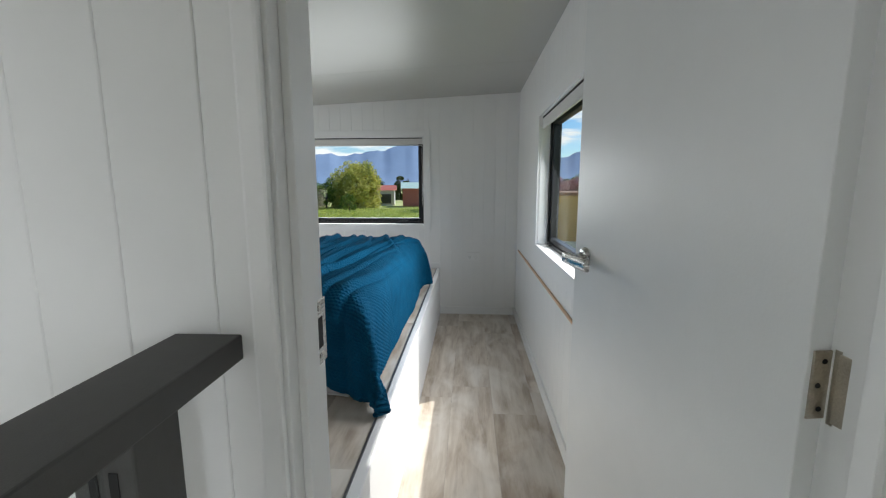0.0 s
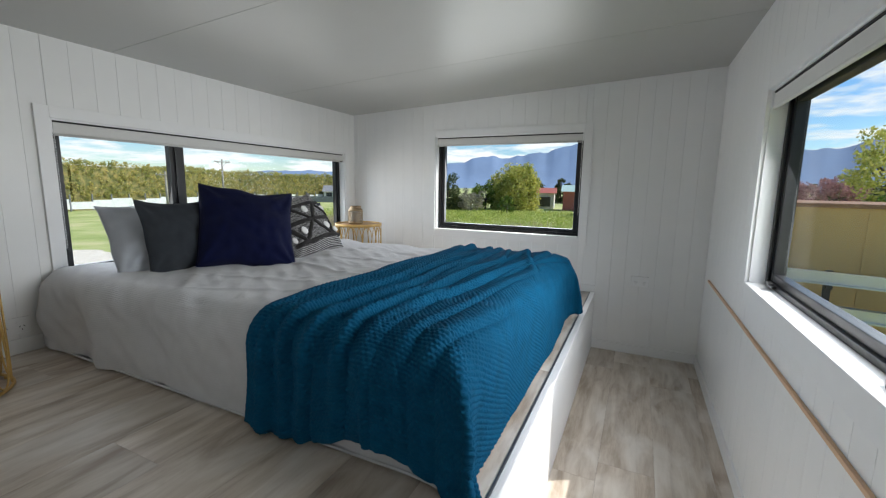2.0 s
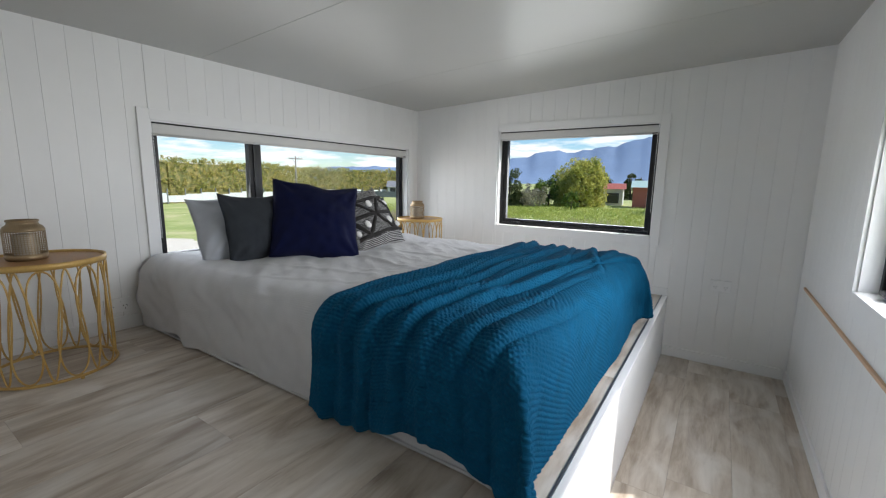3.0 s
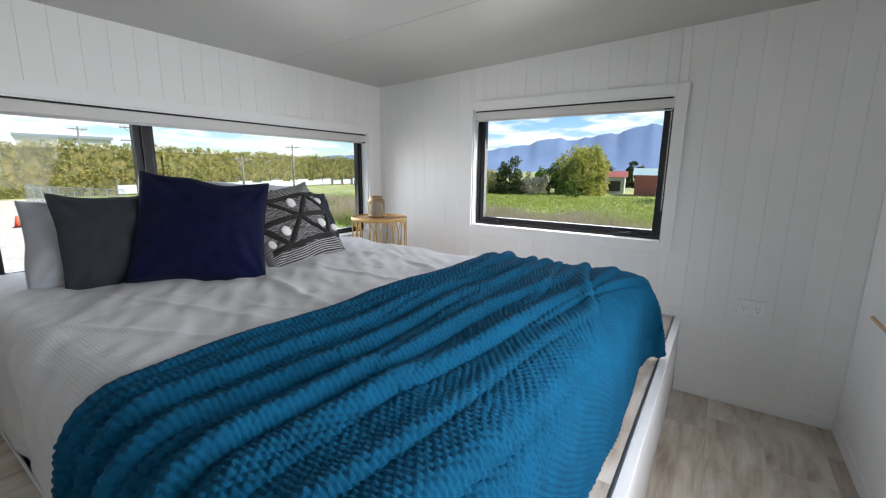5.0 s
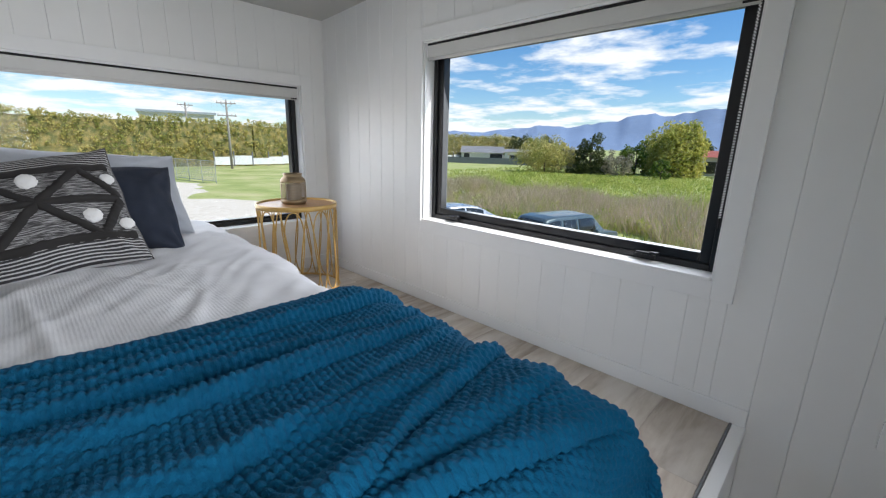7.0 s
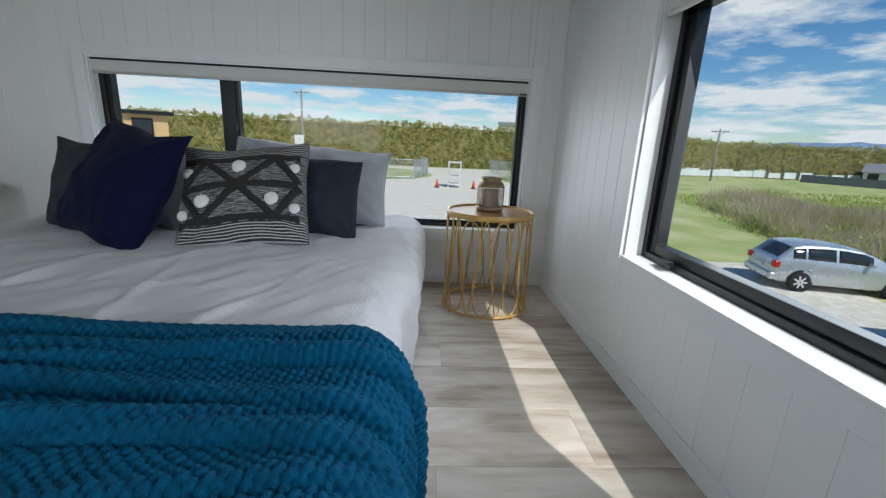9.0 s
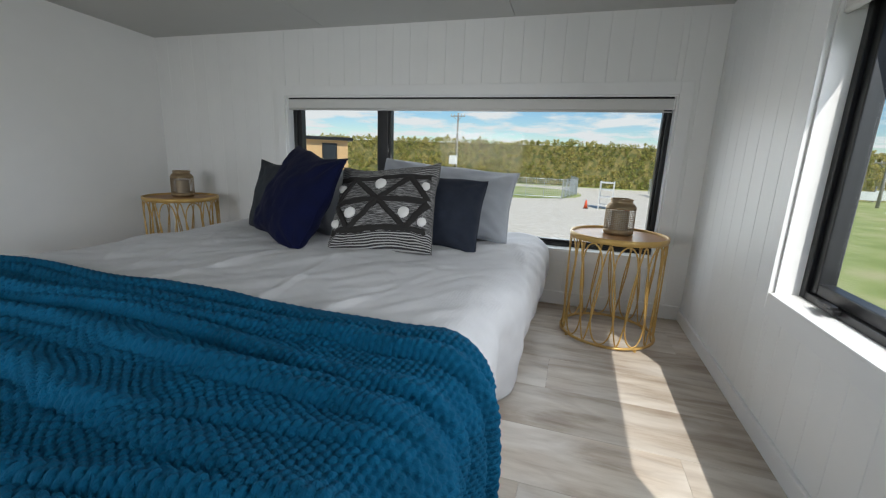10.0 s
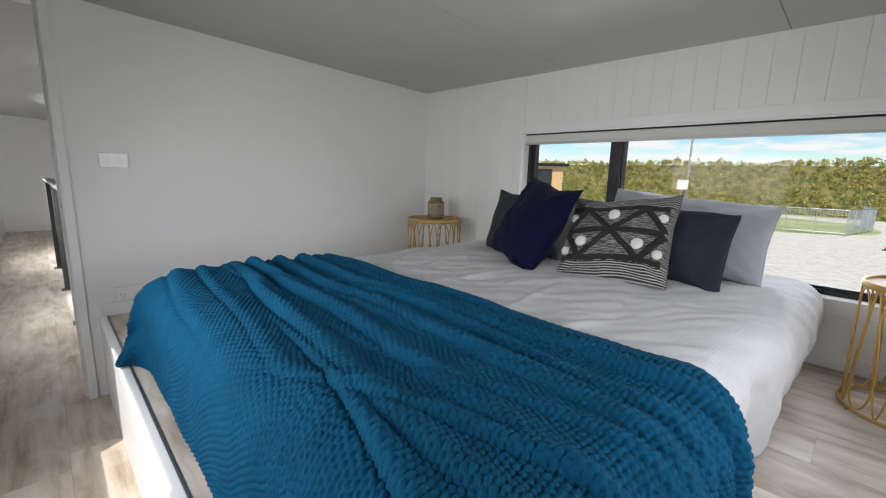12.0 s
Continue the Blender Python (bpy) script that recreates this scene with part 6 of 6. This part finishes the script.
def car(name, label, m, paint, wide, roof, waist, floor_line, plan, panes, screens, axles, wr, tail, spare=False):
    """A car with its rear at y = 0. roof, waist, floor_line and plan: heights, and half widths as shares, along its length."""
    ob = thing(name, label, "car", m)
    hw, length = wide / 2, roof[-1][0]

    def at(curve, y):
        return float(np.interp(y, [p[0] for p in curve], [p[1] for p in curve]))

    def section(y):
        """Half a cross-section, from the floor's middle to the roof's."""
        top, low = at(roof, y), at(floor_line, y)
        belt = min(at(waist, y), top - 0.015)
        w = hw * at(plan, y)
        k = min(1.0, max(0.0, (top - belt) / 0.55))
        wt = w * (0.97 - 0.20 * k)
        return [(0, low), (w * 0.90, low), (w * 0.985, low + 0.12 * (belt - low)), (w, low + 0.45 * (belt - low)), (w * 0.995, low + 0.75 * (belt - low)), (w * 0.965, belt), (wt, top - 0.075 * k), (wt * 0.94, top - 0.02 * k), (wt * 0.75, top), (0, top + 0.012)]

    ys = sorted({round(float(v), 3) for v in np.linspace(0, length, 64)} | {p[0] for p in roof})
    bm = bmesh.new()
    rings = []
    for y in ys:
        half = section(y)
        pts = half + [(-a, z) for a, z in half[-2:0:-1]]
        rings.append([bm.verts.new((a, y, z)) for a, z in pts])
    k = len(rings[0])
    for a, b in zip(rings, rings[1:]):
        for i in range(k):
            bm.faces.new((a[i], a[(i + 1) % k], b[(i + 1) % k], b[i]))
    bm.faces.new(rings[0]); bm.faces.new(rings[-1])
    part("body", bm, paint, ob, "", True)

    def sheet(pname, grid, mat, away, label2=""):
        """A thin pane from a grid of points, its back set in along away."""
        bm2 = bmesh.new()
        rows, cols = len(grid), len(grid[0])
        f = [[bm2.verts.new(p) for p in r] for r in grid]
        bk = [[bm2.verts.new(Vector(p) - away) for p in r] for r in grid]
        for lay in (f, bk):
            for i in range(rows - 1):
                for j in range(cols - 1):
                    bm2.faces.new((lay[i][j], lay[i + 1][j], lay[i + 1][j + 1], lay[i][j + 1]))
        rim = [(0, j) for j in range(cols)] + [(i, cols - 1) for i in range(1, rows)] + [(rows - 1, j) for j in range(cols - 2, -1, -1)] + [(i, 0) for i in range(rows - 2, 0, -1)]
        for (a, b), (c, d) in zip(rim, rim[1:] + rim[:1]):
            bm2.faces.new((f[a][b], f[c][d], bk[c][d], bk[a][b]))
        return part(pname, bm2, mat, ob, label2, True)

    for sgn in (-1, 1):
        for a, b in panes:
            grid = []
            for y in np.linspace(a, b, 9):
                sec = section(y)
                (w0, z0), (w1, z1) = sec[5], sec[6]
                grid.append([(sgn * (w0 + (w1 - w0) * g + 0.006), y, z0 + (z1 - z0) * g) for g in (0.12, 0.5, 0.93)])
            sheet("side_window", grid, CARGLASS, Vector((sgn * 0.02, 0, 0)))
    for a, b, back in screens:
        grid = []
        for y in np.linspace(a, b, 9):
            sec = section(y)
            wt, z = sec[8][0] * 1.10, sec[9][1]
            grid.append([(f * wt, y + back * 0.008, z + 0.008 - 0.012 * abs(f)) for f in (-1, -0.5, 0, 0.5, 1)])
        sheet("rear_window" if back < 0 else "windscreen", grid, CARGLASS, Vector((0, 0, 0.02)))
    for y in axles:
        for sgn in (-1, 1):
            x = hw * at(plan, y)
            # Flat black disc on the flank stands for the shaded gap round the wheel.
            part("arch_shade", lathe(bmesh.new(), [(0.0, 0.0), (wr * 1.16, 0.0), (wr * 1.16, 0.012), (0.0, 0.012)], 28, m=pose(sgn * (x - 0.006) - 0.006, y, wr + 0.02, 0, 90, 0)), DARKHOLE, ob, "black disc painted as the shaded arch gap")
            mm = pose(sgn * (x - 0.070), y, wr, 0, 90, 0)
            wheel = part("wheel", lathe(bmesh.new(), [(wr * 0.64, -0.105), (wr * 0.94, -0.105), (wr, -0.075), (wr, 0.075), (wr * 0.94, 0.105), (wr * 0.64, 0.105)], 28, m=mm), TYRE, ob, "", True)
            bm = lathe(bmesh.new(), [(0.0, -0.075), (wr * 0.60, -0.06), (wr * 0.66, -0.10), (wr * 0.66, 0.10), (wr * 0.60, 0.06), (0.0, 0.075)], 24, m=mm)
            # The disc's grey carries the shade behind the spokes.
            part("rim", bm, GREYROOF, wheel, "grey disc painted as the shaded wheel well")
            for q in range(7):
                spoke = boxed(-0.028, 0.028, 0.02, wr * 0.63, -0.108, 0.108, 0.006)
                bmesh.ops.transform(spoke, matrix=mm @ pose(0, 0, 0, 0, 0, q * 360 / 7), verts=spoke.verts)
                part("spoke", spoke, RIM, wheel, "alloy spoke")
    lo, hi = tail
    for sgn in (-1, 1):
        part("tail_light", boxed(sgn * (hw - 0.17) - 0.10, sgn * (hw - 0.17) + 0.10, -0.02, 0.16, lo, hi, 0.03), LAMP, ob, "red tail light", True)
        part("mirror", boxed(sgn * (hw + 0.05) - 0.09, sgn * (hw + 0.05) + 0.09, panes[-1][1] - 0.16, panes[-1][1] - 0.06, at(waist, panes[-1][1]) + 0.02, at(waist, panes[-1][1]) + 0.15, 0.03), paint, ob, "", True)
        for a, b in panes[1:]:
            part("door_handle", boxed(sgn * hw - 0.012, sgn * hw + 0.012, a + 0.04, a + 0.22, lo - 0.02, lo + 0.015, 0.008), paint, ob)
    part("number_plate", boxed(-0.19, 0.19, -0.03, 0.01, lo - 0.10, lo + 0.0), PLATE, ob, "pale number plate")
    part("bumper", boxed(-hw + 0.10, hw - 0.10, -0.07, 0.16, at(floor_line, 0.2) + 0.06, at(floor_line, 0.2) + 0.28, 0.05), paint if not spare else GREYROOF, ob, "", True)
    if spare:
        mm = pose(-0.10, -0.13, at(waist, 0.2) - 0.06, 90, 0, 0)
        sp = part("spare_wheel", lathe(bmesh.new(), [(0.19, -0.11), (0.32, -0.11), (0.35, -0.07), (0.35, 0.07), (0.32, 0.11), (0.19, 0.11)], 28, m=mm), TYRE, ob, "spare wheel on the tailgate", True)
        part("rim", lathe(bmesh.new(), [(0.0, 0.06), (0.21, 0.075), (0.21, -0.05), (0.0, -0.05)], 20, m=mm), GREYROOF, sp, "dark rim")
        for sgn in (-1, 1):
            part("side_step", boxed(sgn * (hw - 0.02) - 0.06, sgn * (hw - 0.02) + 0.06, axles[0] + 0.5, axles[1] - 0.5, at(floor_line, 1.5) - 0.02, at(floor_line, 1.5) + 0.05, 0.015), RIM, ob, "pale side step")
    return ob


car("hatchback_car", "silver five-door hatchback parked on the track", pose(-11.9, 13.7, GROUND, 0, 0, -12) @ Matrix.Scale(0.93, 4), SILVER, 1.70,
    ((0.0, 0.66), (0.03, 0.80), (0.10, 0.98), (0.50, 1.38), (0.75, 1.44), (1.3, 1.47), (1.9, 1.45), (2.4, 1.38), (2.8, 1.20), (3.15, 1.02), (3.35, 0.94), (3.8, 0.80), (4.02, 0.66), (4.1, 0.48)),
    ((0.0, 0.86), (0.5, 0.99), (2.6, 0.93), (4.1, 0.80)), ((0.0, 0.36), (0.2, 0.24), (3.8, 0.20), (4.1, 0.32)),
    ((0.0, 0.80), (0.10, 0.90), (0.5, 0.97), (1.2, 1.0), (3.0, 1.0), (3.7, 0.90), (4.0, 0.74), (4.1, 0.62)),
    ((0.46, 0.80), (0.86, 1.62), (1.70, 2.62)), ((0.14, 0.47, -1), (2.50, 3.12, 1)), (0.76, 3.30), 0.31, (0.70, 0.90))
car("offroad_car", "dark green five-door off-road car with a spare wheel", pose(-7.0, 13.55, GROUND, 0, 0, -12) @ Matrix.Scale(0.95, 4), DARKCAR, 1.66,
    ((0.0, 0.92), (0.02, 1.10), (0.05, 1.24), (0.13, 1.62), (0.22, 1.68), (0.6, 1.73), (2.3, 1.71), (2.5, 1.66), (2.95, 1.16), (3.05, 1.09), (3.75, 1.00), (3.9, 0.90), (3.95, 0.66)),
    ((0.0, 1.08), (2.9, 1.06), (3.95, 0.95)), ((0.0, 0.44), (0.2, 0.38), (3.8, 0.36), (3.95, 0.46)),
    ((0.0, 0.93), (0.10, 0.98), (0.5, 1.0), (3.2, 1.0), (3.8, 0.95), (3.95, 0.88)),
    ((0.24, 0.82), (0.92, 1.58), (1.66, 2.52)), ((0.055, 0.125, -1), (2.56, 2.92, 1)), (0.75, 3.15), 0.36, (0.62, 0.86), True)


# ---- pieces of the floors and walls ----
def plank(parent, x0, x1, y0, y1, z):
    g = 0.0003
    bm = bmesh.new()
    prof = [(x0 + g, z - 0.004), (x0 + g, z - 0.0005), (x0 + g + 0.0007, z), (x1 - g - 0.0007, z), (x1 - g, z - 0.0005), (x1 - g, z - 0.004)]
    a = [bm.verts.new((x, y0 + g, q)) for x, q in prof]
    b = [bm.verts.new((x, y1 - g, q)) for x, q in prof]
    for i in range(5):
        bm.faces.new((a[i], a[i + 1], b[i + 1], b[i]))
    bm.faces.new(a); bm.faces.new(b)
    part("plank", bm, PLANK, parent)


def lay_planks(parent, x0, x1, y0, y1, z, wide, seed, first=0.0):
    rng2 = random.Random(seed)
    x = x0 - first
    while x < x1 - 0.002:
        a, b = max(x, x0), min(x + wide, x1)
        y = y0 - rng2.uniform(0.1, 1.1)
        while y < y1:
            e = y + 1.22
            if e > y0 + 0.01 and b - a > 0.004:
                plank(parent, a, b, max(y, y0), min(e, y1), z)
            y = e
        x += wide


lay_planks(floor, EDGE, XR, -7.0, YF, 0.0, 0.228, 4, 0.05)
lay_planks(platform, XL, EDGE - 0.038, YD, YF, PLAT, 0.228, 9, 0.02)
boards(wall_head, "head", YD - 0.006, YF, PLAT - 0.02, [HEADWIN], 0.02)
boards(wall_far, "far", XL - 0.006, XR + 0.006, -0.01, [FARWIN], -0.054)
boards(wall_side, "side", YD, YF, -0.01, [SIDEWIN], 0.03)
boards(wall_side, "side", -2.6, YDO, -0.01, [HALLWINS[0]], 0.03)
boards(wall_door, "hall", XL, DOORWAY[0] - 0.0205, -2.2, [], -0.045)
